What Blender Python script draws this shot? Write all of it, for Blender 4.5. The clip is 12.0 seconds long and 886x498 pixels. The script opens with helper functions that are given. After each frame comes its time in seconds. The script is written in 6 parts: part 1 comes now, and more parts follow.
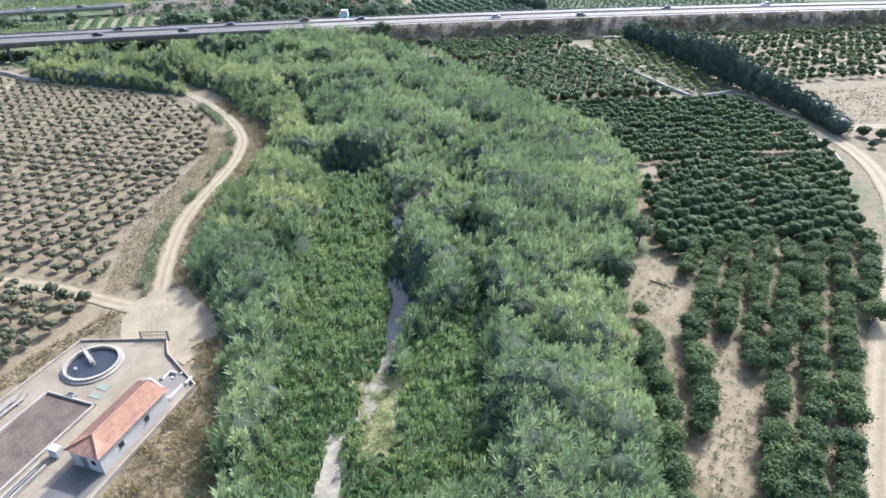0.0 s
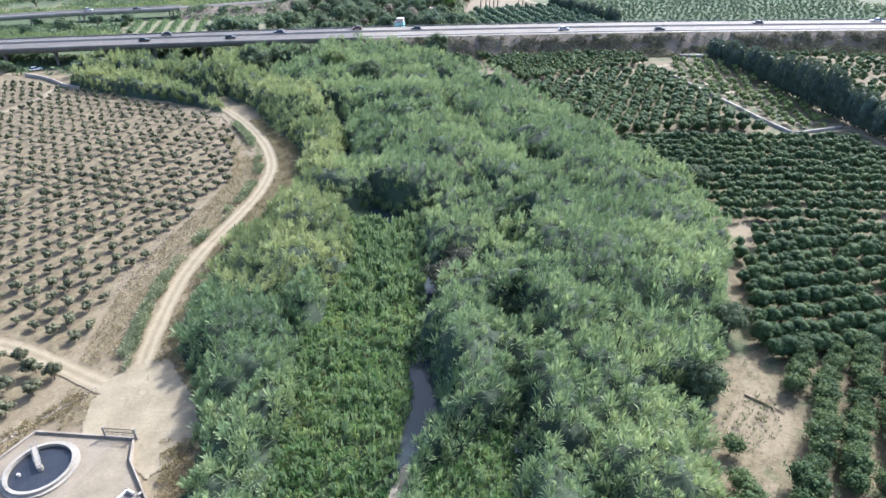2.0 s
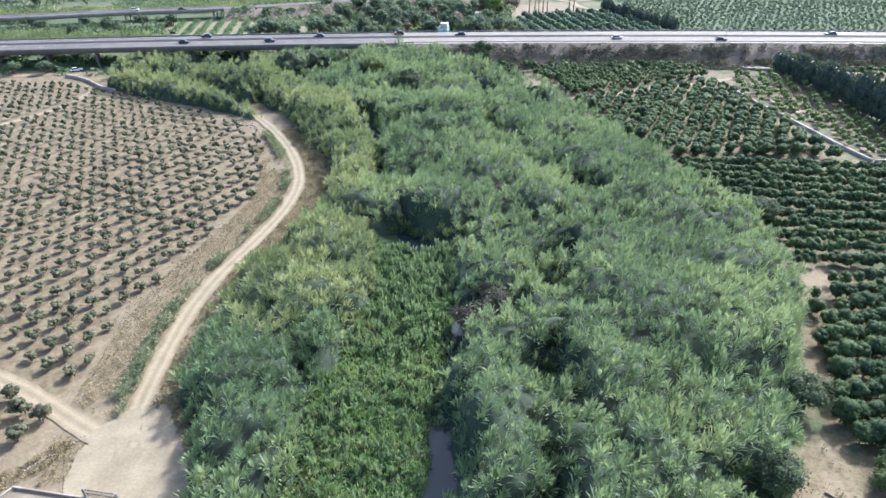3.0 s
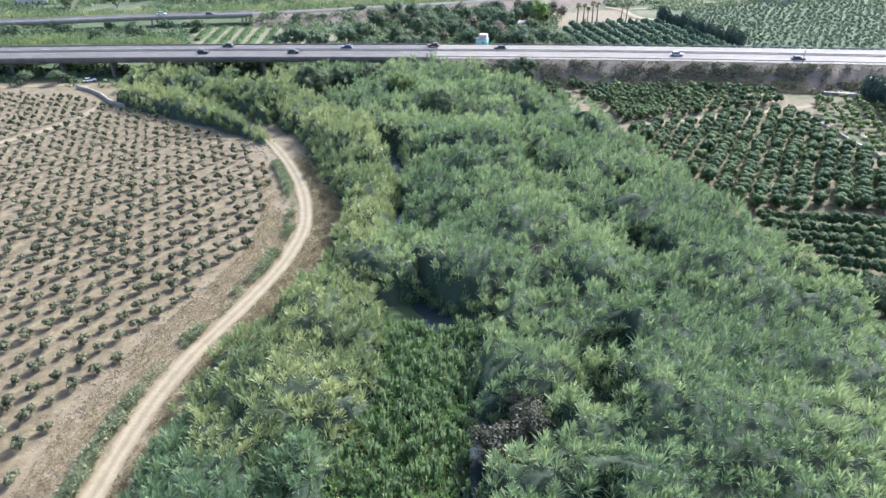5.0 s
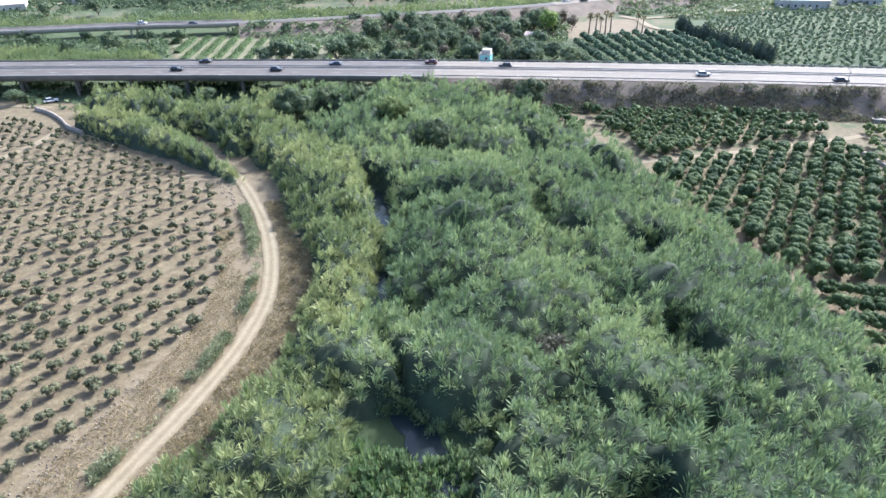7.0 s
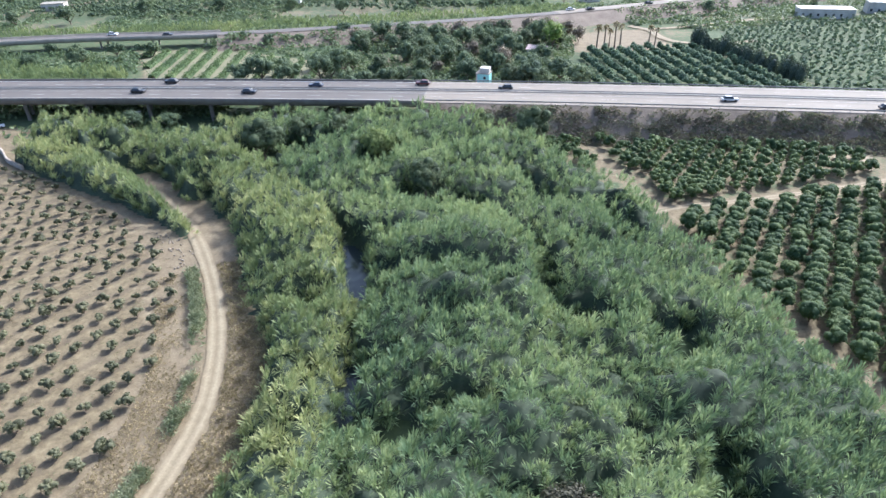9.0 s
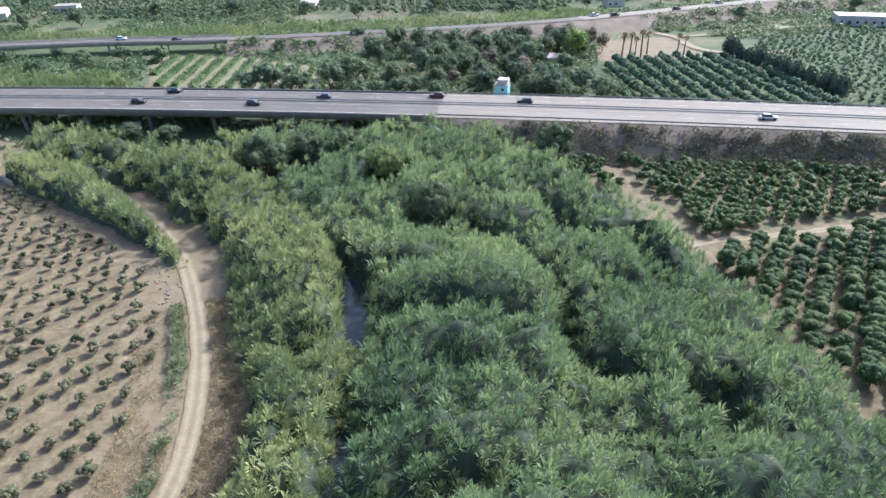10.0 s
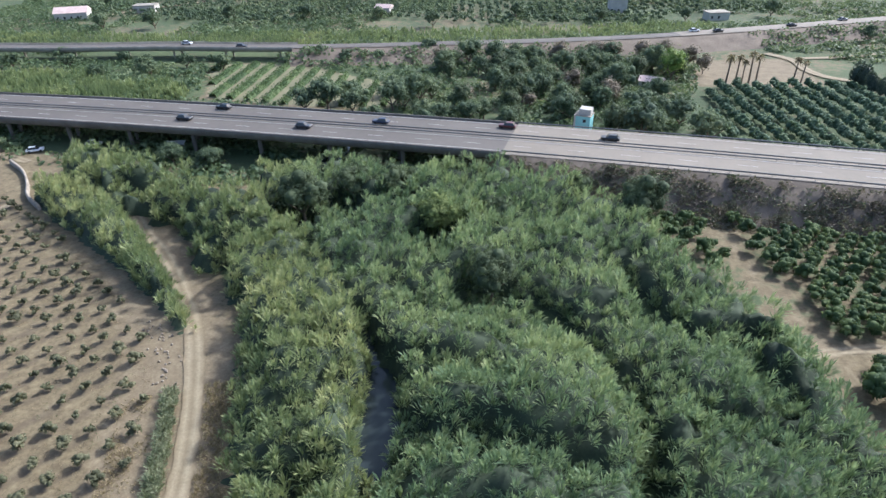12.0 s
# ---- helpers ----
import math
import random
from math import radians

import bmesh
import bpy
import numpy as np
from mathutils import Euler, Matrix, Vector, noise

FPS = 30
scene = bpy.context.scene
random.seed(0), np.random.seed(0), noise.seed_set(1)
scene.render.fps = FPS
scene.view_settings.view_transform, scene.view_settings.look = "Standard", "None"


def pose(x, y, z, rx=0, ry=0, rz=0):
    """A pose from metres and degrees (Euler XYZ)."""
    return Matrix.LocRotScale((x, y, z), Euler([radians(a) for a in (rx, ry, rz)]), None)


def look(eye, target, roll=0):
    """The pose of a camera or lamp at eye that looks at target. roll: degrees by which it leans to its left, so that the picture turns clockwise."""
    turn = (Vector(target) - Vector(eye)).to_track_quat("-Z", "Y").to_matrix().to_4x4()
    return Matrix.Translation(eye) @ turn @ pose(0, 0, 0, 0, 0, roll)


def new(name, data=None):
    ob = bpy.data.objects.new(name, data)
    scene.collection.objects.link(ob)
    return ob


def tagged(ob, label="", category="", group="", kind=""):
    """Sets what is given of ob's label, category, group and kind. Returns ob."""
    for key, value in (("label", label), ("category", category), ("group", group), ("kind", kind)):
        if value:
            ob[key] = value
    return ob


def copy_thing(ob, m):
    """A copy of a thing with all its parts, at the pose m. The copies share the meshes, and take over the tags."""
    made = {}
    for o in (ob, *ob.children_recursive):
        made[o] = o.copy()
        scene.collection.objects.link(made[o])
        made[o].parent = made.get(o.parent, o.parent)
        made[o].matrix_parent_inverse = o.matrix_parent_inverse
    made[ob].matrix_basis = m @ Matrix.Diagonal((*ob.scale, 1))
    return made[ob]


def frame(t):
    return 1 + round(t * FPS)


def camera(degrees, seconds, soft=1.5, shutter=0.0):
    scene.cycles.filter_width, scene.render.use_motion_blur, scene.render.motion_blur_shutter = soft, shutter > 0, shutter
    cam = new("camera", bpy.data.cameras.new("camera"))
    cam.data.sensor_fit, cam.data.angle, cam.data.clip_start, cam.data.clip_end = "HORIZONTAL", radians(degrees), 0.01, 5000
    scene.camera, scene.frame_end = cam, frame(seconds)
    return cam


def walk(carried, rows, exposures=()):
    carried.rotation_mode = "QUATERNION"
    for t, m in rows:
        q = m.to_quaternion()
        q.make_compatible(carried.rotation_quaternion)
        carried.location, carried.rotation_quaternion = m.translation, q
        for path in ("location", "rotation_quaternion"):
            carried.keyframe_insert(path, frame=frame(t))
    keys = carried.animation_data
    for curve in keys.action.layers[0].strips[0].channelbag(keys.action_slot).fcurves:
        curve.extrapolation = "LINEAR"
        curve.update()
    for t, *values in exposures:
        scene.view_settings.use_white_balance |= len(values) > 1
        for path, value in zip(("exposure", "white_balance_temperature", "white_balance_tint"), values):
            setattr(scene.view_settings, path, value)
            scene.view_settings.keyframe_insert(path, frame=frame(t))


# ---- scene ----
cam = camera(71.7, 12.0, soft=1.5)
METRES, EYE, TILT, LEAN, TURN = 151.88, 62.0, 0.0, 0.0, -6.4
ROWS = [
    (0.0, 0.0, 0.0, 0.0, -0.49, -31.29, 0.81),
    (0.5, 0.0048, 0.04, -0.0005, -0.26, -31.29, 0.84),
    (1.0, 0.009, 0.0803, -0.0012, 0.98, -31.26, 0.85),
    (1.5, 0.0124, 0.121, -0.0018, 3.29, -31.22, 0.86),
    (2.0, 0.0144, 0.1623, -0.0024, 5.5, -31.21, 0.88),
    (2.5, 0.0148, 0.2042, -0.0034, 7.81, -31.16, 0.91),
    (3.0, 0.014, 0.246, -0.004, 9.83, -31.14, 0.93),
    (5.0, -0.0036, 0.4121, -0.0077, 13.71, -31.12, 1.03),
    (5.5, -0.0096, 0.454, -0.0088, 13.94, -31.1, 1.03),
    (6.0, -0.0157, 0.496, -0.0092, 14.12, -31.13, 1.01),
    (6.5, -0.0227, 0.5374, -0.0097, 14.18, -31.12, 1.01),
    (7.0, -0.0299, 0.5797, -0.0097, 14.19, -31.13, 1.05),
    (9.0, -0.0568, 0.7462, -0.0108, 14.24, -31.15, 1.04),
    (9.5, -0.0629, 0.787, -0.0111, 14.5, -31.13, 1.06),
    (10.0, -0.07, 0.8281, -0.0113, 16.05, -31.11, 1.08),
    (10.5, -0.0769, 0.8686, -0.0115, 18.34, -31.05, 1.08),
    (11.0, -0.0859, 0.91, -0.0117, 20.32, -31.03, 1.1),
    (11.5, -0.0961, 0.9499, -0.012, 21.95, -31.01, 1.13),
    (12.0, -0.1075, 0.9885, -0.0125, 23.45, -31.0, 1.13),
]
walk(cam, [(t, pose(0, 0, EYE, TILT, LEAN, TURN) @ pose(METRES * x, METRES * y, METRES * z, 90 + pitch, roll, yaw)) for t, x, y, z, yaw, pitch, roll in ROWS],
     exposures=[(0.0, 1.35, 5400, 12), (7.0, 1.38, 5400, 12), (9.0, 1.23, 5420, 12), (10.5, 1.08, 5450, 12), (11.5, 0.95, 5480, 11), (12.0, 0.82, 5500, 11)])

# ---- light ----
SUN_AZ, SUN_EL = 40.0, 40.0
world = bpy.data.worlds.new("sky")
scene.world = world
world.use_nodes = True
wn = world.node_tree
sky = wn.nodes.new("ShaderNodeTexSky")
sky.sky_type = "NISHITA"
sky.sun_disc = False
sky.sun_elevation, sky.sun_rotation = radians(SUN_EL), radians(SUN_AZ)
sky.dust_density = 4.0
wn.links.new(sky.outputs[0], wn.nodes["Background"].inputs[0])
wn.nodes["Background"].inputs[1].default_value = 0.15
sun_dir = Vector((math.sin(radians(SUN_AZ)) * math.cos(radians(SUN_EL)), math.cos(radians(SUN_AZ)) * math.cos(radians(SUN_EL)), math.sin(radians(SUN_EL))))
sun = new("sun", bpy.data.lights.new("sun", "SUN"))
sun.data.energy, sun.data.angle, sun.data.color = 3.35, radians(1.8), (1.0, 0.96, 0.89)
sun.matrix_world = look(sun_dir * 300, (0, 0, 0))


# ---- materials ----
def material(name):
    m = bpy.data.materials.new(name)
    m.use_nodes = True
    return m, m.node_tree, m.node_tree.nodes["Principled BSDF"]


def ramp_of(nt, stops):
    r = nt.nodes.new("ShaderNodeValToRGB")
    els = r.color_ramp.elements
    while len(els) < len(stops):
        els.new(0.5)
    for e, (p, c) in zip(els, stops):
        e.position, e.color = p, (*c, 1)
    return r


def noise_of(nt, scale, detail=4.0, rough=0.6, coord="Object"):
    tc = nt.nodes.new("ShaderNodeTexCoord")
    n = nt.nodes.new("ShaderNodeTexNoise")
    n.inputs["Scale"].default_value, n.inputs["Detail"].default_value, n.inputs["Roughness"].default_value = scale, detail, rough
    nt.links.new(tc.outputs[coord], n.inputs["Vector"])
    return n.outputs["Fac"]


def mix_of(nt, fac, a, b, blend="MIX"):
    m = nt.nodes.new("ShaderNodeMix")
    m.data_type, m.blend_type = "RGBA", blend
    for value, socket in ((fac, m.inputs[0]), (a, m.inputs[6]), (b, m.inputs[7])):
        if hasattr(value, "links"):
            nt.links.new(value, socket)
        elif isinstance(value, tuple):
            socket.default_value = (*value, 1)
        else:
            socket.default_value = value
    return m.outputs[2]


def math_of(nt, op, a, b=0.0, clamp=False):
    m = nt.nodes.new("ShaderNodeMath")
    m.operation, m.use_clamp = op, clamp
    for value, socket in ((a, m.inputs[0]), (b, m.inputs[1])):
        if hasattr(value, "links"):
            nt.links.new(value, socket)
        else:
            socket.default_value = value
    return m.outputs[0]


def bump_of(nt, bsdf, height, strength, distance):
    b = nt.nodes.new("ShaderNodeBump")
    b.inputs["Strength"].default_value, b.inputs["Distance"].default_value = strength, distance
    nt.links.new(height, b.inputs["Height"])
    nt.links.new(b.outputs[0], bsdf.inputs["Normal"])


def two_scale(name, dark, light, big, small, rough=0.9, bump=0.3, metallic=0.0):
    """A surface whose colour wanders between two tones, at a large and at a small scale."""
    m, nt, p = material(name)
    a, b = noise_of(nt, big, 3), noise_of(nt, small, 5, 0.7)
    f = math_of(nt, "ADD", math_of(nt, "MULTIPLY", a, 0.55), math_of(nt, "MULTIPLY", b, 0.45))
    r = ramp_of(nt, [(0.36, dark), (0.64, light)])
    nt.links.new(f, r.inputs[0])
    nt.links.new(r.outputs[0], p.inputs["Base Color"])
    p.inputs["Roughness"].default_value, p.inputs["Metallic"].default_value = rough, metallic
    if bump:
        bump_of(nt, p, b, bump, 0.05)
    return m


def foliage(name, dark, mid, light, patch=0.06, through_light=0.35, rough=0.55, island=0.5, stem=0.0):
    """Leaves: colour by patch of the stand, stem by stem and leaf by leaf, some light passing through."""
    m, nt, p = material(name)
    geo = nt.nodes.new("ShaderNodeNewGeometry")
    pos = nt.nodes.new("ShaderNodeTexNoise")
    pos.inputs["Scale"].default_value, pos.inputs["Detail"].default_value = patch, 4
    nt.links.new(geo.outputs["Position"], pos.inputs["Vector"])
    tuft = nt.nodes.new("ShaderNodeTexNoise")
    tuft.inputs["Scale"].default_value, tuft.inputs["Detail"].default_value = 0.8, 2
    nt.links.new(geo.outputs["Position"], tuft.inputs["Vector"])
    patches = math_of(nt, "ADD", pos.outputs["Fac"], math_of(nt, "MULTIPLY", math_of(nt, "SUBTRACT", tuft.outputs["Fac"], 0.5), 0.7))
    f = math_of(nt, "ADD", math_of(nt, "MULTIPLY", math_of(nt, "SUBTRACT", patches, 0.5), 1.9),
                math_of(nt, "ADD", math_of(nt, "MULTIPLY", geo.outputs["Random Per Island"], island), 0.5 - island / 2))
    if stem:
        tone = nt.nodes.new("ShaderNodeAttribute")
        tone.attribute_name = "tone"
        f = math_of(nt, "ADD", f, math_of(nt, "MULTIPLY", math_of(nt, "SUBTRACT", tone.outputs["Fac"], 0.5), stem))
    r = ramp_of(nt, [(0.15, dark), (0.5, mid), (0.88, light)])
    nt.links.new(f, r.inputs[0])
    nt.links.new(r.outputs[0], p.inputs["Base Color"])
    p.inputs["Roughness"].default_value = rough
    p.inputs["Specular IOR Level"].default_value = 0.2
    tr = nt.nodes.new("ShaderNodeBsdfTranslucent")
    lighter = mix_of(nt, 0.4, r.outputs[0], (0.34, 0.42, 0.16))
    nt.links.new(lighter, tr.inputs[0])
    mixer = nt.nodes.new("ShaderNodeMixShader")
    mixer.inputs[0].default_value = through_light
    nt.links.new(p.outputs[0], mixer.inputs[1])
    nt.links.new(tr.outputs[0], mixer.inputs[2])
    nt.links.new(mixer.outputs[0], nt.nodes["Material Output"].inputs[0])
    return m


def plain(name, colour, rough=0.6, metallic=0.0):
    return two_scale(name, tuple(c * 0.8 for c in colour), tuple(min(1, c * 1.12) for c in colour), 0.7, 6.0, rough, 0.0, metallic)


def ground_material():
    m, nt, p = material("soil_and_grass")
    at = nt.nodes.new("ShaderNodeAttribute")
    at.attribute_name = "cover"
    sep = nt.nodes.new("ShaderNodeSeparateColor")
    nt.links.new(at.outputs["Color"], sep.inputs[0])
    fine, mid, big = noise_of(nt, 2.2, 6, 0.7), noise_of(nt, 0.35, 5, 0.65), noise_of(nt, 0.035, 3)
    soil = ramp_of(nt, [(0.3, (0.1, 0.075, 0.04)), (0.5, (0.17, 0.134, 0.074)), (0.72, (0.252, 0.205, 0.12))])
    nt.links.new(math_of(nt, "ADD", math_of(nt, "MULTIPLY", mid, 0.6), math_of(nt, "MULTIPLY", fine, 0.4)), soil.inputs[0])
    clods = ramp_of(nt, [(0.38, (0.72, 0.70, 0.68)), (0.62, (1.12, 1.12, 1.12))])
    nt.links.new(noise_of(nt, 0.9, 5, 0.7), clods.inputs[0])
    pale = ramp_of(nt, [(0.3, (0.162, 0.122, 0.07)), (0.7, (0.252, 0.202, 0.124))])
    nt.links.new(fine, pale.inputs[0])
    green = ramp_of(nt, [(0.3, (0.03, 0.05, 0.02)), (0.55, (0.06, 0.085, 0.03)), (0.75, (0.12, 0.125, 0.05))])
    nt.links.new(math_of(nt, "ADD", math_of(nt, "MULTIPLY", big, 0.5), math_of(nt, "MULTIPLY", fine, 0.5)), green.inputs[0])
    dry = ramp_of(nt, [(0.3, (0.10, 0.078, 0.046)), (0.5, (0.175, 0.135, 0.08)), (0.72, (0.275, 0.225, 0.138))])
    nt.links.new(math_of(nt, "ADD", math_of(nt, "MULTIPLY", mid, 0.45), math_of(nt, "MULTIPLY", fine, 0.55)), dry.inputs[0])
    colour = mix_of(nt, 1.0, soil.outputs[0], clods.outputs[0], "MULTIPLY")
    # darker strips along the young orchard's tree rows: weeds, with tree shade painted in
    geo = nt.nodes.new("ShaderNodeNewGeometry")
    axes = nt.nodes.new("ShaderNodeSeparateXYZ")
    nt.links.new(geo.outputs["Position"], axes.inputs[0])
    across = math_of(nt, "SUBTRACT", math_of(nt, "MULTIPLY", math_of(nt, "ADD", axes.outputs[0], 56.8), 0.2168), math_of(nt, "MULTIPLY", math_of(nt, "SUBTRACT", axes.outputs[1], 123.8), 0.0944))
    across = math_of(nt, "ADD", across, math_of(nt, "MULTIPLY", math_of(nt, "SUBTRACT", mid, 0.5), 0.35))
    strip = math_of(nt, "ABSOLUTE", math_of(nt, "SUBTRACT", math_of(nt, "FRACT", math_of(nt, "ADD", across, 0.5)), 0.5))
    strip = math_of(nt, "MULTIPLY", math_of(nt, "SUBTRACT", 0.24, strip), 6.0, True)
    strip = math_of(nt, "MULTIPLY", math_of(nt, "MULTIPLY", strip, at.outputs["Alpha"]), 0.6)
    colour = mix_of(nt, strip, colour, (0.105, 0.08, 0.05))
    for i, layer in ((0, pale), (2, dry), (1, green)):
        edge = math_of(nt, "ADD", sep.outputs[i], math_of(nt, "MULTIPLY", math_of(nt, "SUBTRACT", mid, 0.5), 1.2))
        k = math_of(nt, "MULTIPLY", math_of(nt, "SUBTRACT", edge, 0.35), 4.0, True)
        colour = mix_of(nt, k, colour, layer.outputs[0])
    nt.links.new(colour, p.inputs["Base Color"])
    p.inputs["Roughness"].default_value = 0.95
    bump_of(nt, p, fine, 0.6, 0.12)
    return m


def track_material(name, edge, rut):
    """A dirt track: two pale wheel ruts, a rougher crown between them."""
    m, nt, p = material(name)
    at = nt.nodes.new("ShaderNodeAttribute")
    at.attribute_name = "across"
    fine, mid = noise_of(nt, 3.0, 6, 0.7), noise_of(nt, 0.5, 4)
    ruts = math_of(nt, "ABSOLUTE", math_of(nt, "SUBTRACT", math_of(nt, "ABSOLUTE", at.outputs["Fac"]), 0.48))
    k = math_of(nt, "ADD", math_of(nt, "MULTIPLY", ruts, 2.0), math_of(nt, "MULTIPLY", math_of(nt, "SUBTRACT", mid, 0.5), 1.6), True)
    c = mix_of(nt, k, rut, edge)
    r = ramp_of(nt, [(0.25, (0.72, 0.72, 0.72)), (0.75, (1.08, 1.08, 1.08))])
    nt.links.new(fine, r.inputs[0])
    nt.links.new(mix_of(nt, 1.0, c, r.outputs[0], "MULTIPLY"), p.inputs["Base Color"])
    p.inputs["Roughness"].default_value = 0.95
    bump_of(nt, p, fine, 0.5, 0.06)
    return m


GROUND = ground_material()
TRACK = track_material("packed_earth", (0.212, 0.165, 0.098), (0.308, 0.252, 0.158))
WATER, wnt, wp = material("still_water")
wp.inputs["Base Color"].default_value = (0.035, 0.045, 0.045, 1)
wp.inputs["Roughness"].default_value = 0.08
wp.inputs["Specular IOR Level"].default_value = 0.22
bump_of(wnt, wp, noise_of(wnt, 1.5, 3), 0.15, 0.02)
REED = foliage("reed_leaf", (0.106, 0.168, 0.092), (0.196, 0.268, 0.136), (0.345, 0.395, 0.188), 0.045, 0.42, 0.55, 0.3, 0.45)
REED_BANK = foliage("bank_reed_leaf", (0.15, 0.196, 0.092), (0.255, 0.294, 0.132), (0.395, 0.402, 0.18), 0.06, 0.42, 0.55, 0.3, 0.45)
# lower reed growth, with the shade of the gaps put into its dark tone
REED_GAP_SHADE = two_scale("reed_gap_shade", (0.016, 0.026, 0.014), (0.05, 0.07, 0.034), 0.2, 2.5, 0.9, 0.8)
MARSH = foliage("marsh_leaf", (0.085, 0.18, 0.062), (0.165, 0.275, 0.095), (0.30, 0.345, 0.135), 0.12, 0.4)
STREAMSIDE = foliage("streamside_grass", (0.2, 0.23, 0.09), (0.32, 0.34, 0.14), (0.45, 0.43, 0.2), 0.2, 0.4)
SEDGE = foliage("sedge_leaf", (0.05, 0.07, 0.03), (0.10, 0.11, 0.05), (0.19, 0.17, 0.09), 0.2, 0.3)
CITRUS = foliage("citrus_leaf", (0.036, 0.064, 0.027), (0.06, 0.094, 0.034), (0.108, 0.142, 0.05), 0.15, 0.25, 0.7)
YOUNG = foliage("young_tree_leaf", (0.06, 0.062, 0.034), (0.1, 0.102, 0.056), (0.158, 0.153, 0.085), 0.3, 0.22)
TREE = foliage("broad_leaf", (0.066, 0.095, 0.06), (0.10, 0.136, 0.08), (0.155, 0.19, 0.10), 0.06, 0.25, 0.75)
BRIGHT = foliage("bright_leaf", (0.09, 0.15, 0.03), (0.17, 0.25, 0.05), (0.28, 0.34, 0.09), 0.2, 0.3)
OLIVE = foliage("olive_leaf", (0.044, 0.062, 0.033), (0.07, 0.093, 0.048), (0.112, 0.138, 0.07), 0.3, 0.2, 0.7)
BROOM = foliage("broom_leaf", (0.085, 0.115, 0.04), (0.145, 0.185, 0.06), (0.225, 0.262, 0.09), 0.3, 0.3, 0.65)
STRAW = foliage("straw", (0.17, 0.125, 0.062), (0.27, 0.205, 0.108), (0.385, 0.3, 0.168), 0.3, 0.25)
DEADWOOD = foliage("dead_twigs", (0.036, 0.036, 0.024), (0.06, 0.058, 0.038), (0.1, 0.094, 0.06), 0.5, 0.1)
DARKTREE = foliage("cypress_leaf", (0.062, 0.084, 0.07), (0.092, 0.12, 0.09), (0.13, 0.16, 0.11), 0.3, 0.1)
BANKLEAF = foliage("bank_leaf", (0.095, 0.1, 0.066), (0.135, 0.135, 0.09), (0.2, 0.185, 0.125), 0.1, 0.2)
BANKDRY = foliage("bank_dry_leaf", (0.13, 0.1, 0.074), (0.195, 0.152, 0.112), (0.28, 0.225, 0.165), 0.1, 0.2)
VERGE = foliage("verge_leaf", (0.12, 0.14, 0.08), (0.2, 0.218, 0.125), (0.31, 0.315, 0.19), 0.3, 0.35, 0.6, 0.6)
DRYLEAF = foliage("dry_stalk", (0.14, 0.098, 0.054), (0.215, 0.158, 0.09), (0.31, 0.235, 0.135), 0.3, 0.2)
BARK = two_scale("bark", (0.09, 0.065, 0.045), (0.2, 0.155, 0.115), 2.0, 14.0, 0.9, 0.5)
LOGWOOD = two_scale("bleached_wood", (0.2, 0.15, 0.085), (0.36, 0.28, 0.17), 1.5, 9.0, 0.9, 0.4)
BRIDGE_CONCRETE = two_scale("weathered_concrete", (0.12, 0.102, 0.084), (0.2, 0.176, 0.148), 0.3, 3.0, 0.88, 0.15)
CONCRETE = two_scale("concrete", (0.2, 0.176, 0.138), (0.36, 0.322, 0.26), 0.25, 4.0, 0.85, 0.15)
SLAB = two_scale("yard_concrete", (0.15, 0.118, 0.078), (0.25, 0.205, 0.144), 0.22, 3.0, 0.88, 0.15)
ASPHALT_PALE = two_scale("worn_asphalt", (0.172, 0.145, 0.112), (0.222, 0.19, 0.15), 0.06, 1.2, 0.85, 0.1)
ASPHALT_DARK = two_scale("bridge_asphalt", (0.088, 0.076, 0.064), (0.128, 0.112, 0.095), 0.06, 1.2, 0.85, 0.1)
PAINT = plain("road_paint", (0.46, 0.45, 0.42), 0.7)
STEEL = plain("galvanised_steel", (0.2, 0.195, 0.185), 0.6, 0.3)
TILE = two_scale("clay_tile", (0.2, 0.1, 0.06), (0.37, 0.205, 0.128), 1.4, 7.0, 0.8, 0.3)
WALLSTONE = two_scale("weathered_wall", (0.2, 0.165, 0.125), (0.37, 0.315, 0.25), 0.5, 4.0, 0.9, 0.3)
PLASTER = two_scale("white_plaster", (0.36, 0.335, 0.295), (0.54, 0.51, 0.46), 0.4, 5.0, 0.85, 0.1)
TURQ = two_scale("turquoise_paint", (0.22, 0.50, 0.50), (0.32, 0.62, 0.60), 0.6, 5.0, 0.7, 0.1)
SLUDGE = two_scale("dried_sludge", (0.052, 0.037, 0.026), (0.138, 0.102, 0.074), 0.35, 3.0, 0.95, 0.5)
TANKFILL = two_scale("dark_tank_water", (0.018, 0.02, 0.024), (0.035, 0.037, 0.042), 0.8, 5.0, 0.3, 0.2)
STONE = two_scale("field_stone", (0.18, 0.145, 0.105), (0.31, 0.26, 0.2), 0.6, 5.0, 0.9, 0.5)
BANK = two_scale("dry_bank", (0.11, 0.085, 0.062), (0.225, 0.178, 0.132), 0.12, 1.6, 0.95, 0.7)
GLASS = plain("dark_glass", (0.03, 0.035, 0.04), 0.12)
RUBBER = plain("rubber", (0.025, 0.025, 0.025), 0.85)
DARKOPEN = plain("dark_opening", (0.03, 0.03, 0.03), 0.8)


# ---- mesh helpers ----
def empty_thing(name, x, y, z, rz=0.0):
    e = new(name)
    e.empty_display_size = 0.3
    e.matrix_world = pose(x, y, z, 0, 0, rz)
    return e


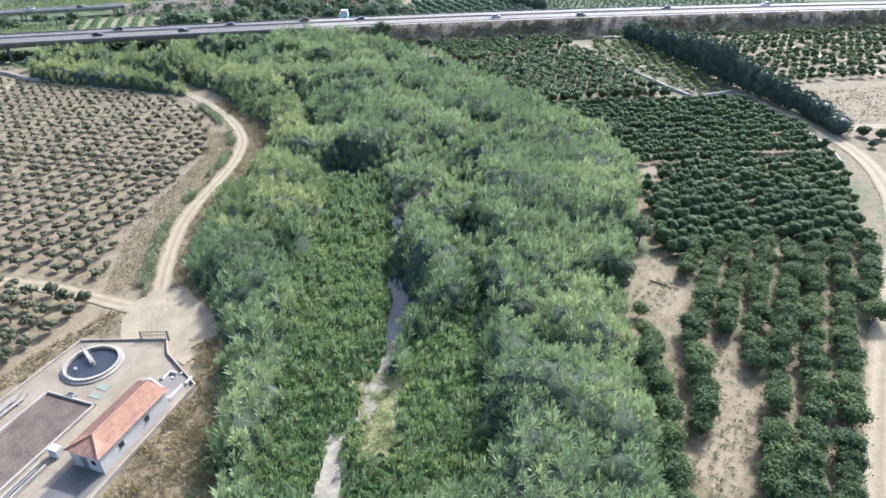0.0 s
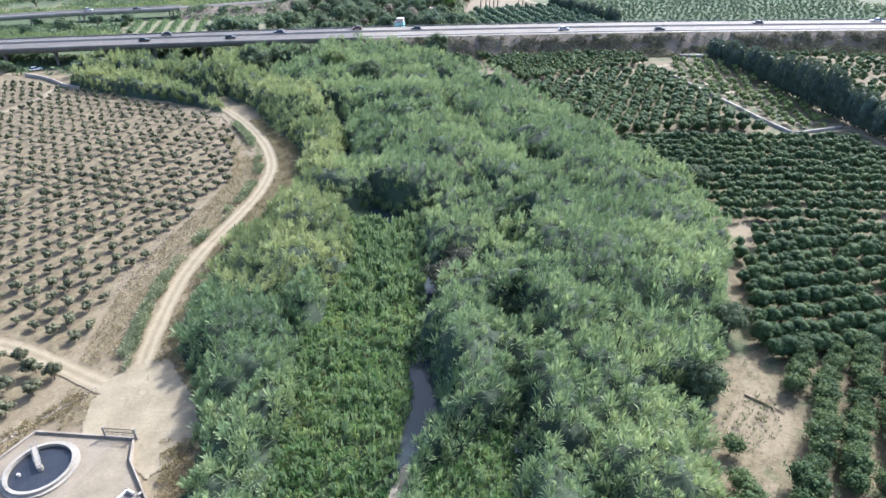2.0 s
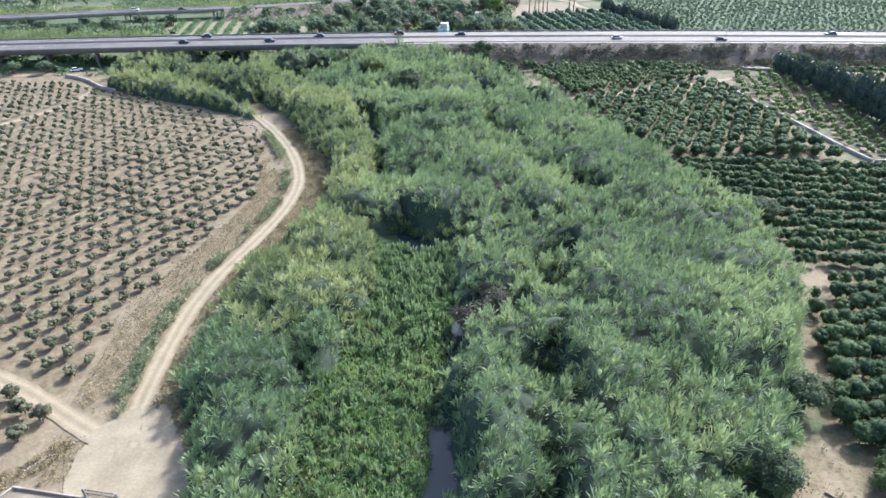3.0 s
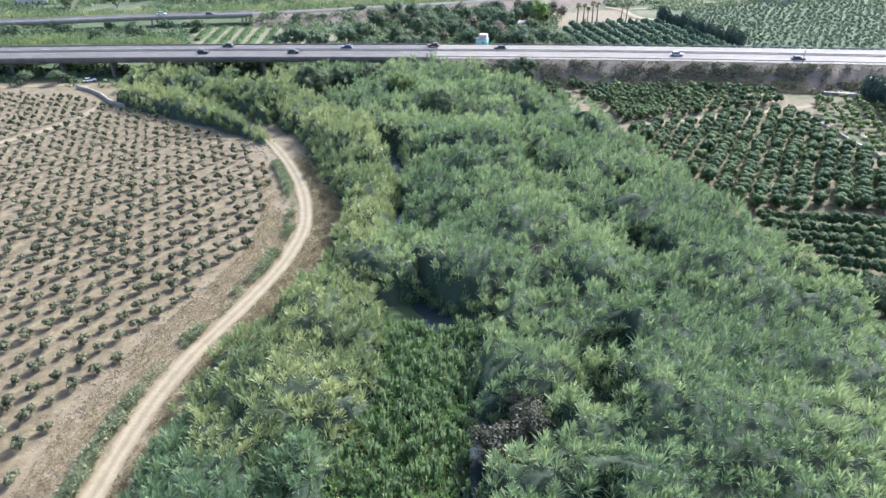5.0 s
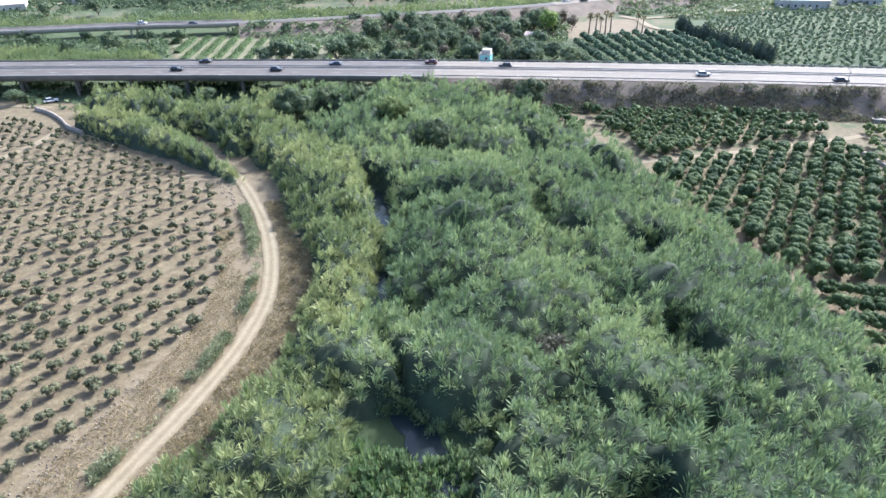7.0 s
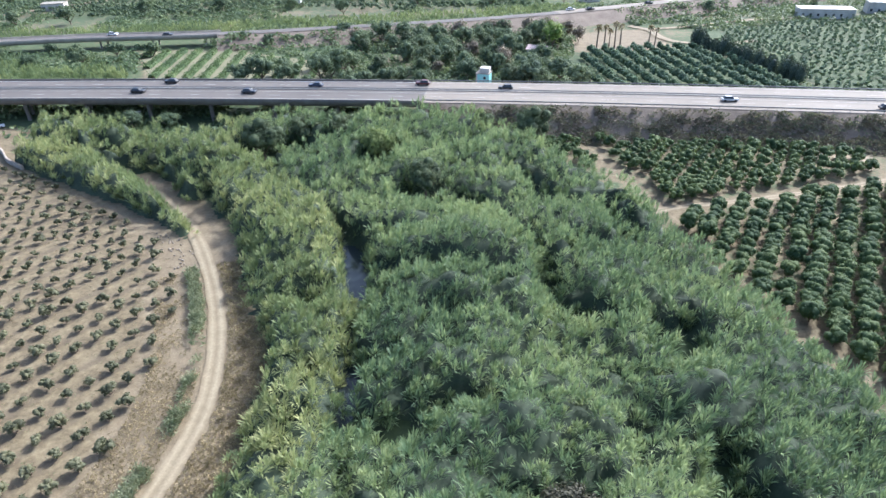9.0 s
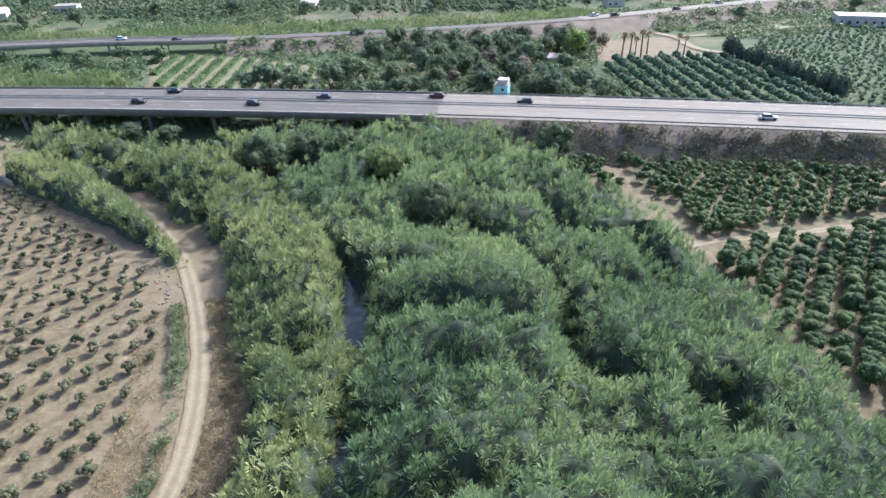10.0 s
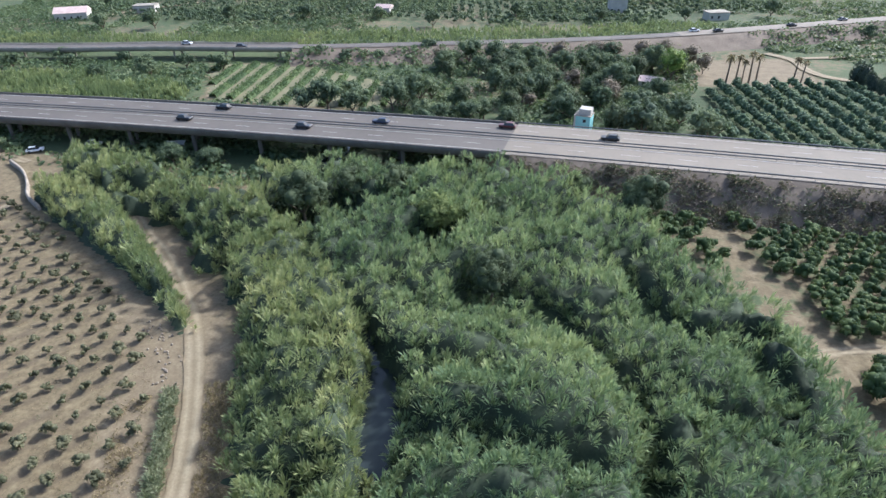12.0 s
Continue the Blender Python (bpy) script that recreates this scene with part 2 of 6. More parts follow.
def mesh_from(name, verts, faces, mat):
    """A mesh from arrays: verts (n, 3), faces (m, 3) or (m, 4)."""
    verts, faces = np.asarray(verts, np.float32), np.asarray(faces, np.int32)
    me = bpy.data.meshes.new(name)
    k = faces.shape[1]
    me.vertices.add(len(verts))
    me.vertices.foreach_set("co", verts.ravel())
    me.loops.add(faces.size)
    me.loops.foreach_set("vertex_index", faces.ravel())
    me.polygons.add(len(faces))
    me.polygons.foreach_set("loop_start", np.arange(0, faces.size, k, dtype=np.int32))
    me.update(calc_edges=True)
    me.materials.append(mat)
    return me


def part(name, data, mat, parent, label=""):
    """One mesh object under a thing or a part, from a bmesh or a mesh."""
    if isinstance(data, bmesh.types.BMesh):
        me = bpy.data.meshes.new(name)
        data.to_mesh(me)
        data.free()
        me.materials.append(mat)
    else:
        me = data
    ob = new(name, me)
    ob.parent = parent
    if label:
        ob["label"] = label
    return ob


def box(bm, x0, x1, y0, y1, z0, z1, bevel=0.0):
    r = bmesh.ops.create_cube(bm, size=1.0, matrix=Matrix.LocRotScale(((x0 + x1) / 2, (y0 + y1) / 2, (z0 + z1) / 2), None, (x1 - x0, y1 - y0, z1 - z0)))
    if bevel:
        edges = list({e for v in r["verts"] for e in v.link_edges})
        bmesh.ops.bevel(bm, geom=edges, offset=bevel, segments=1, affect="EDGES")
    return bm


def tube(bm, a, b, r0, r1, n=6):
    a, b = Vector(a), Vector(b)
    d = (b - a).length
    m = Matrix.Translation((a + b) / 2) @ (b - a).to_track_quat("Z", "Y").to_matrix().to_4x4()
    bmesh.ops.create_cone(bm, cap_ends=True, segments=n, radius1=r0, radius2=r1, depth=d, matrix=m)
    return bm


def lattice(ix, iy, seed):
    h = (ix * 374761393 + iy * 668265263 + seed * 974634777) & 0x7FFFFFFF
    h = ((h ^ (h >> 13)) * 1274126177) & 0x7FFFFFFF
    return ((h ^ (h >> 16)) & 0xFFFF) / 65535.0


def field(x, y, scale, seed=0):
    """Smooth noise over the plan, 0 to 1."""
    x, y = np.asarray(x, float) / scale, np.asarray(y, float) / scale
    ix, iy = np.floor(x).astype(np.int64), np.floor(y).astype(np.int64)
    fx, fy = x - ix, y - iy
    fx, fy = fx * fx * (3 - 2 * fx), fy * fy * (3 - 2 * fy)
    a, b = lattice(ix, iy, seed), lattice(ix + 1, iy, seed)
    c, d = lattice(ix, iy + 1, seed), lattice(ix + 1, iy + 1, seed)
    return (a * (1 - fx) + b * fx) * (1 - fy) + (c * (1 - fx) + d * fx) * fy


def billow(x, y, cell, seed=0):
    """Rounded domes round jittered seeds: 1 at a dome's middle, 0 far from any."""
    x, y = np.asarray(x, float), np.asarray(y, float)
    ix, iy = np.floor(x / cell).astype(np.int64), np.floor(y / cell).astype(np.int64)
    best = np.full(x.shape, 9.0)
    for i in (-1, 0, 1):
        for j in (-1, 0, 1):
            cx = (ix + i + 0.15 + 0.7 * lattice(ix + i, iy + j, seed)) * cell
            cy = (iy + j + 0.15 + 0.7 * lattice(ix + i, iy + j, seed + 7)) * cell
            size = 0.75 + 0.5 * lattice(ix + i, iy + j, seed + 13)
            best = np.minimum(best, ((x - cx) ** 2 + (y - cy) ** 2) / (cell * 0.75 * size) ** 2)
    return np.clip(1 - best, 0, 1)


def depth_in(poly, x, y):
    """Metres inside an outline (negative outside)."""
    x, y = np.asarray(x, float), np.asarray(y, float)
    best, inside = np.full(x.shape, 1e9), np.zeros(x.shape, bool)
    for (ax, ay), (bx, by) in zip(poly, poly[1:] + poly[:1]):
        dx, dy = bx - ax, by - ay
        k = np.clip(((x - ax) * dx + (y - ay) * dy) / (dx * dx + dy * dy), 0, 1)
        best = np.minimum(best, np.hypot(x - ax - k * dx, y - ay - k * dy))
        if ay != by:
            inside ^= ((ay > y) != (by > y)) & (x < ax + (y - ay) * dx / dy)
    return np.where(inside, best, -best)


def off_line(line, x, y):
    """Metres from a polyline."""
    x, y = np.asarray(x, float), np.asarray(y, float)
    best = np.full(x.shape, 1e9)
    for (ax, ay), (bx, by) in zip(line, line[1:]):
        dx, dy = bx - ax, by - ay
        k = np.clip(((x - ax) * dx + (y - ay) * dy) / (dx * dx + dy * dy), 0, 1)
        best = np.minimum(best, np.hypot(x - ax - k * dx, y - ay - k * dy))
    return best


def smooth_line(line, step=1.5):
    """A polyline rounded by Catmull-Rom and cut into even steps."""
    p = np.array(line, float)
    p = np.vstack([2 * p[0] - p[1], p, 2 * p[-1] - p[-2]])
    out = []
    for a, b, c, d in zip(p, p[1:], p[2:], p[3:]):
        n = max(2, int(np.hypot(*(c - b)) / step))
        for t in np.arange(n) / n:
            out.append(0.5 * (2 * b + (c - a) * t + (2 * a - 5 * b + 4 * c - d) * t * t + (3 * b - a - 3 * c + d) * t ** 3))
    out.append(p[-2])
    return np.array(out)


# ---- plan ----
PATH = [(-97, 242), (-89, 236), (-80, 230), (-70, 221.5), (-61, 212.5), (-52.5, 201), (-46, 190.5), (-40.5, 179), (-37, 168),
        (-36.2, 158), (-36.8, 149), (-38.6, 139), (-41, 128), (-42, 118), (-41.6, 109), (-40.6, 99), (-39.3, 92), (-37, 85)]
SIDE_PATH = [(-39, 88), (-47.2, 92), (-58.6, 97.6), (-70, 101.5), (-95, 110), (-140, 126)]
RIGHT_ROAD = [(40, 20), (54.6, 39.2), (60.8, 46.9), (66.6, 54.1), (73.7, 62.6), (80.2, 70.1), (88.2, 78.8), (95.9, 87.1), (103.9, 97), (111.9, 108.7), (118.1, 121.5), (121.6, 133), (122.7, 145), (122.6, 158), (122.3, 170), (122, 180), (120.5, 188)]
RIGHT_SPUR = [(121.5, 186), (110, 184), (101, 182), (92, 180)]
FORK = [(123, 147), (136, 150), (160, 148), (220, 142)]
CROSS_TRACK = [(29, 231), (38, 235), (46, 237.5), (62, 243), (85, 252.5), (96, 258)]
EDGE_TRACK = [(20, 270), (24, 255), (28, 243), (34, 232), (38, 218), (45, 203), (54, 182), (62, 160)]
STREAM = [(-9, 30), (-8.8, 48), (-7, 58), (-3.5, 65), (-0.4, 71), (1.5, 78), (2.6, 85), (2.4, 93), (2.4, 101), (3.0, 112), (1.9, 127), (-5.0, 140), (-13.5, 154), (-18.6, 170),
          (-19.5, 178), (-21.8, 190), (-25.7, 205), (-30.5, 214), (-36, 221), (-44, 229), (-55, 240), (-64, 252), (-70, 270), (-75, 310)]
SIDE_STREAM = [(14.7, 77), (15, 84), (14.8, 91), (12.5, 98)]
REEDS = [(-20, 10), (-20.8, 50), (-23.6, 66), (-27, 80), (-34.8, 95), (-38, 105), (-39, 112), (-38.2, 121), (-34, 133), (-28.7, 147), (-28.5, 157), (-31, 166), (-32.3, 177),
         (-38.4, 187.2), (-43.2, 198.4), (-50.2, 208.5), (-58.4, 218.6), (-72.6, 230.8), (-85, 238.8), (-94, 243), (-104, 243), (-122, 250), (-138, 261), (-112, 258), (-100, 254.5), (-88, 251.5), (-77, 249), (-71, 252), (-78, 260), (-74, 266), (-60, 270), (-40, 271), (-12, 272), (3, 266),
         (13, 250), (20.5, 241.5), (28.5, 234), (32.5, 216), (41, 198.5), (48.5, 180), (55, 160), (60.5, 147), (61.5, 135), (58, 120), (48, 97), (40, 82), (36, 74), (33.5, 61), (31.5, 50), (30.5, 38), (28, 10)]
REED_ROW = [(-56.5, 206), (-61.1, 210.4), (-66.9, 215), (-76.7, 220.4), (-88.4, 225.6), (-102.7, 232.2), (-117, 238.6), (-124, 243), (-122, 248), (-112, 246), (-97, 239), (-89, 233), (-79, 226), (-69, 217.5), (-62, 211.5)]
MARSH_A = [(-17, 98), (-14, 112), (-12.5, 128), (-16, 141), (-10, 144.5), (-1, 141.5), (1.5, 136), (1.8, 125), (2.6, 110), (2.2, 95), (1.6, 75), (-2, 62), (-6, 52), (-14, 47), (-18, 51), (-16, 65), (-17, 84)]
MARSH_C = [(-8, 28), (-6.5, 57), (-2, 62), (0.5, 50), (0, 28)]
MARSH_B = [(2.5, 75), (9, 80), (14.5, 80), (12.5, 61), (9.5, 44), (-1, 44), (0, 63)]
ORCHARD_L = [(-240, 262), (-150, 248), (-131, 241.5), (-115, 235), (-100, 228), (-86, 221), (-74, 214), (-63, 205.5), (-54.5, 193), (-47.6, 178), (-45.2, 165), (-45.6, 154), (-50.6, 133), (-52.3, 115), (-50.5, 101), (-57, 99.5), (-70, 104), (-100, 115), (-240, 165)]
ORCHARD_L2 = [(-49, 89.5), (-54, 95), (-69, 100), (-95, 108), (-110, 60), (-66, 68), (-55, 80)]
BARE_A = [(50.7, 93.8), (49.0, 86.3), (50.8, 83.3), (50.6, 80.8), (47.7, 75.5), (44.2, 75.3), (41.0, 78.0), (42.8, 81.9), (47.2, 86.5), (49.3, 92.0)]
BARE_C = [(61.6, 59.4), (62.6, 59.3), (59.7, 55.1), (57.8, 51.2), (56.6, 48.4), (55.5, 48.6), (55.9, 51.9), (58.6, 55.3)]
BARE_D = [(38.1, 76.9), (38.6, 74.5), (38.0, 71.7), (36.2, 67.9), (35.7, 70.6), (36.3, 74.8)]
BARE_E = [(43.8, 72.4), (42.9, 68.3), (41.6, 62.2), (39.4, 57.9), (38.9, 59.0), (40.5, 63.5), (40.9, 67.2), (41.7, 71.2)]
BARE_G = [(64.5, 134.7), (68.7, 134.4), (66.5, 128.0), (62.7, 121.9), (62.1, 124.7), (63.0, 129.6)]
BARE_H = [(79.1, 136.3), (86.0, 137.1), (78.9, 130.8), (74.0, 123.8), (71.8, 121.6), (72.9, 126.3)]
BARE_I = [(107.9, 149.1), (111.9, 148.8), (102.2, 140.1), (96.3, 134.8), (99, 140)]
BARE_F = [(50.4, 44.4), (51.7, 44.2), (49.5, 41.6), (48.1, 39.5), (47.1, 40.2), (49.3, 42.4)]
STREAM_GRASS = [(-5.8, 67.5), (-2, 69.2), (1.2, 68.8), (2.1, 64.4), (-0, 59), (-1, 52.4), (-5.5, 53), (-4.6, 59.6)]
BARE_B = [(50.0, 68.7), (50.3, 65.9), (50.3, 63.4), (49.2, 59.9), (50.0, 57.5), (49.7, 56.4), (44.8, 50.0), (42.3, 47.6), (38.8, 41.3), (36.5, 41.6), (36.3, 46.7), (32.6, 42.1),
          (31.7, 42.3), (34.1, 45.3), (37.9, 49.1), (41.6, 53.4), (44.4, 57.2), (46.6, 61.4), (48.6, 66.2)]
GRAVEL = [(-11, 30), (-10.7, 48), (-9.0, 57.5), (-7.2, 57.2), (-7.2, 48), (-7.6, 30)]
PLOT = [(89, 246), (101, 184), (117, 187), (117, 215), (110, 262), (96, 262)]
PLAZA = [(-43, 93), (-36, 96), (-30, 88), (-27, 81), (-28.5, 76), (-31, 73.5), (-36, 77), (-43, 81.5), (-44.5, 86.5)]
FAR_FIELD = [(-157, 355), (-141, 362), (-116, 361), (-90, 351), (-74, 344), (-70, 324), (-90, 318.5), (-112, 317.5), (-134, 319)]
CLEARING = [(20, 371), (24, 401), (52, 412), (60, 380), (45, 374)]
FAR_ORCHARD = [(14, 306), (22, 330), (24, 368), (45, 373), (60, 377), (70, 376), (89, 330), (93, 306)]
FAR_ROWS = [(94, 306), (96, 332), (76, 382), (90, 410), (130, 432), (190, 440), (230, 400), (240, 300)]
DECK_END = -26.0
ROAD_Z, ROAD_W = 7.0, 20.5


def road_y(x):
    """The near edge of the motorway."""
    return 279.5 - (x - 40) ** 2 / 4200


RAIL = smooth_line([(-420, 322), (-254, 347), (-184, 364), (-131, 374), (-56, 398), (-6, 417), (38, 440), (103, 478), (200, 530)], 6)
RAIL_Z = 4.5
GAPS = [(27, 187, 3.6), (8.5, 196.6, 1.6), (28, 165, 2.2), (-10, 166.5, 2.4), (22, 230, 2.2), (16.8, 123, 3.0), (20.6, 133.5, 2.2), (15.5, 102.5, 2.6), (19.5, 124.4, 1.5),
        (-9, 141, 4.4), (-3, 139.5, 3.6), (2.5, 105, 2.0), (37, 84, 2.6), (-17, 229.5, 4.8), (-61, 246.5, 5.0), (-52, 250, 4.2), (-56, 255.5, 3.0), (-31, 244, 4.5), (8, 116.5, 4.8), (52, 153, 2.2), (10.7, 156, 2.4)]


def ground_z(x, y):
    d = np.minimum(off_line(STREAM, x, y), off_line(SIDE_STREAM, x, y) + 0.8)
    return (field(x, y, 16, 3) - 0.5) * 0.3 - 1.3 * np.exp(-(d / 4.5) ** 2)


# long dark clefts between the reed stands, and single domed stands
CLEFTS = [[(-9.4, 230.3), (-2.5, 223.9), (3.1, 217.1), (7.3, 206.4), (8.6, 197.2), (9.8, 191.9), (15.4, 190)],
          [(3.5, 240.9), (11.7, 230.1), (20.1, 226.4), (25.3, 217.5)], [(18, 124), (16.5, 130), (22, 134)], [(24, 141), (29, 143), (30, 148)], [(27, 162), (32, 158)],
          [(-17.9, 166.2), (-10, 165), (-2, 170)], [(-12, 139), (-6.5, 135), (2.3, 138.7), (4, 143)], [(24, 178), (28, 183), (30, 192)], [(14, 104), (18, 108)]]
MOUNDS = [(-6, 151, 8.5, 3.4), (8, 91, 5.0, 2.2), (9, 170, 8, 1.6), (-1, 179, 7, 1.6), (20, 152, 7, 1.8), (13, 213, 9, 1.8), (-6, 208, 8, 1.5), (20, 200, 7, 1.6), (-30, 100, 6, 1.6), (-27, 138, 5, 1.2), (26, 122, 7, 1.4), (38, 160, 8, 1.2)]


def open_water(y):
    """Half the width of the clear channel, by how far up the valley it is."""
    return np.interp(y, [62, 74, 78, 92, 99, 165, 176, 204, 214, 222, 230], [0.3, 0.8, 2.2, 2.0, 0.4, -1.0, 1.5, 2.2, 1.6, 0.9, -1.2])


def reed_height(x, y):
    """Height of the reed canopy over the ground, 0 where none grows."""
    d = depth_in(REEDS, x, y) + (field(x, y, 5, 21) - 0.5) * 3.2 + (field(x, y, 1.7, 22) - 0.5) * 1.6 + (field(x, y, 12, 83) - 0.5) * 2.4 - 0.7 * (np.asarray(x) < -20)
    row = depth_in(REED_ROW, x, y) + (field(x, y, 4, 23) - 0.5) * 1.5
    marsh = np.maximum.reduce([depth_in(MARSH_A, x, y), depth_in(MARSH_B, x, y), depth_in(MARSH_C, x, y), depth_in(GRAVEL, x, y) + 0.8]) + (field(x, y, 4, 24) - 0.5) * 3.0
    stream = np.minimum(off_line(STREAM, x, y) - open_water(y), off_line(SIDE_STREAM, x, y) + 0.1) + (field(x, y, 3, 25) - 0.5) * 2.0 + (field(x, y, 8, 27) - 0.5) * 3.0
    hole = np.full(np.shape(x), 9.0)
    for gx, gy, r in GAPS:
        hole = np.minimum(hole, np.hypot(x - gx, y - gy) - r + (field(x, y, 2.5, 26) - 0.5) * 1.6)
    d = np.minimum.reduce([d, -marsh, stream, -depth_in(STREAM_GRASS, x, y) - 0.4 + field(x, y, 3, 30)])
    tall = 1.3 + 3.7 * np.sqrt(billow(x, y, 10.5, 31)) * (0.45 + 0.75 * field(x, y, 14, 36)) + 2.7 * np.sqrt(billow(x, y, 4.6, 32)) + 1.6 * np.clip((field(x, y, 19, 37) * 0.75 + field(x, y, 7, 38) * 0.25 - 0.42) * 7, 0, 1)
    tall = tall * (0.72 + 0.5 * field(x, y, 6, 45))
    for mx, my, r, up in MOUNDS:
        tall = tall + up * np.sqrt(np.clip(1 - ((x - mx) ** 2 + (y - my) ** 2) / r ** 2, 0, 1))
    for k, q in enumerate(CLEFTS):
        hole = np.minimum(hole, off_line(q, x, y) - (2.1 if k < 2 else 1.3) + (field(x, y, 3.5, 28) - 0.5) * 2.2 + 3.0 * np.clip(field(x, y, 7, 29) - 0.55, 0, 1) + (np.asarray(x) > 22) * 0.6)
    even = np.clip((np.asarray(x) - 22) / 14, 0, 1) * 0.5
    tall = tall * (1 - even) + (3.6 + 1.2 * np.sqrt(billow(x, y, 11.0, 33)) + 1.6 * billow(x, y, 5.0, 34)) * even
    tall = tall * (0.12 + 0.88 * np.clip(hole / 1.8 + 0.15, 0, 1))
    left_bank = np.clip((np.interp(y, [150, 168, 178, 190, 205, 214, 221, 229], [-24, -20, -20.5, -22.5, -26.5, -31, -37, -45]) - x) / 3, 0, 1) * np.clip((y - 150) / 12, 0, 1)
    tall = tall * (1 - left_bank * (0.5 - 0.75 * np.sqrt(billow(x, y, 6.5, 48))))
    main = tall * np.clip(d / np.interp(y, [76, 92], [5.0, 1.6]) + 0.35, 0, 1) * (d > -0.4) * np.clip((off_line(PATH, x, y) - 1.0) / np.interp(y, [90, 140, 200, 214], [9, 14, 14, 9]), np.interp(y, [200, 214], [0.25, 0.8]), 1)
    side = (4.9 + 1.5 * billow(x, y, 4, 35)) * np.clip(row / 1.4 + 0.4, 0, 1) * (row > -0.4)
    return np.maximum(main, side)


# ---- ground ----
def build_ground():
    gx = np.concatenate([[-3000, -1200, -700, -500, -400], np.arange(-330, 300.1, 2.5), [380, 500, 700, 1200, 3000]])
    gy = np.concatenate([[-1500, -600, -200, -60, -20], np.arange(0, 620.1, 2.5), [700, 900, 1400, 2500, 4500]])
    X, Y = np.meshgrid(gx, gy)
    x, y = X.ravel(), Y.ravel()
    near = (x > -331) & (x < 301) & (y > -1) & (y < 621)
    z = np.where(near, ground_z(x, y), 0.0)
    w = len(gx)
    i = (np.arange(len(gy) - 1)[:, None] * w + np.arange(w - 1)[None, :]).ravel()
    me = mesh_from("ground", np.stack([x, y, z], 1), np.stack([i, i + 1, i + w + 1, i + w], 1), GROUND)
    soft = lambda d, r: np.clip(d / r + 0.5, 0, 1)
    bare = np.maximum.reduce([soft(depth_in(p, x, y), 3.0) for p in (BARE_A, BARE_B, BARE_C, BARE_D, BARE_E, BARE_F, BARE_G, GRAVEL, PLAZA, FAR_FIELD)])
    bare = np.maximum(bare, soft(1.0 - off_line(EDGE_TRACK, x, y), 3) * 0.75)
    bare = np.maximum(bare, soft(1.4 - off_line(CROSS_TRACK, x, y), 3) * 0.7)
    bare = np.maximum(bare, soft(depth_in(PLOT, x, y), 3) * 0.35 * field(x, y, 9, 46))
    reedy = np.maximum(soft(depth_in(REEDS, x, y), 3), soft(depth_in(REED_ROW, x, y), 2))
    right_orchard = (0.75 + 0.5 * field(x, y, 6, 44)) * soft(np.minimum.reduce([x - 2, 272 - y, 124 - x]), 6) * (1 - reedy) * 0.4
    beyond = np.clip((y - 296) / 6, 0, 1)
    crops = np.maximum(soft(depth_in(FAR_ORCHARD, x, y), 4), soft(depth_in(FAR_ROWS, x, y), 4))
    clear = soft(depth_in(CLEARING, x, y), 5)
    green = np.maximum.reduce([reedy * 0.9, crops * (0.55 + 0.3 * field(x, y, 9, 49)), right_orchard * (1 - bare), soft(depth_in(PLOT, x, y), 4) * (0.35 + 0.4 * field(x, y, 7, 47)) * (1 - bare), np.maximum(beyond, soft(depth_in([(-300, 258), (-140, 266), (-60, 268), (-30, 274), (-30, 300), (-300, 300)], x, y), 5)) * (0.3 + 0.35 * field(x, y, 45, 41) + 0.25 * field(x, y, 8, 42)) * (1 - bare)])
    verge = soft(9.5 - off_line(PATH, x + 2.5, y), 4)
    dry = np.maximum(verge * 0.75, soft(9 - off_line([(-60, 60), (-45, 86), (-40, 84), (-27, 78), (-24, 66), (-36, 45)], x, y), 4) * 0.9)
    dry = np.maximum(dry, soft(depth_in([(132, 178), (132, 150), (300, 140), (300, 185)], x, y), 6))
    dry = np.maximum(dry, np.clip((y - 300) / 10, 0, 1) * np.clip(field(x, y, 60, 43) * 2 - 1.0, 0, 1))
    dry = np.maximum(dry, clear)
    cover = np.stack([bare, np.clip(green - verge * 0.5 - clear, 0, 1), np.clip(dry * (1 - bare) - reedy, 0, 1), soft(depth_in(ORCHARD_L, x, y), 6)], 1).astype(np.float32)
    at = me.attributes.new("cover", "FLOAT_COLOR", "POINT")
    at.data.foreach_set("color", cover.ravel())
    tagged(new("ground", me), "dry beige farmland soil with patches of grass", "ground", kind="structure")


def ribbon(name, line, width, z, mat, label, category, wobble=0.25, follow=True):
    """A strip along a line, with slightly ragged edges and its place across in an attribute."""
    p = smooth_line(line)
    t = np.gradient(p, axis=0)
    t /= np.hypot(t[:, 0], t[:, 1])[:, None]
    n = np.stack([t[:, 1], -t[:, 0]], 1)
    across = np.array([-1.0, -0.5, 0.0, 0.5, 1.0])
    rag = (field(p[:, 0] * 3, p[:, 1] * 3, 4, 51) - 0.5) * wobble * 2
    pts = p[:, None, :] + n[:, None, :] * (across[None, :, None] * (width / 2 + rag[:, None, None] * np.abs(across)[None, :, None]))
    x, y = pts[..., 0].ravel(), pts[..., 1].ravel()
    zz = (ground_z(x, y) if follow else 0) + z
    k = len(across)
    i = (np.arange(len(p) - 1)[:, None] * k + np.arange(k - 1)[None, :]).ravel()
    me = mesh_from(name, np.stack([x, y, zz + np.zeros_like(x)], 1), np.stack([i, i + k, i + k + 1, i + 1], 1), mat)
    at = me.attributes.new("across", "FLOAT", "POINT")
    at.data.foreach_set("value", np.tile(across, len(p)).astype(np.float32))
    return tagged(new(name, me), label, category, kind="structure")


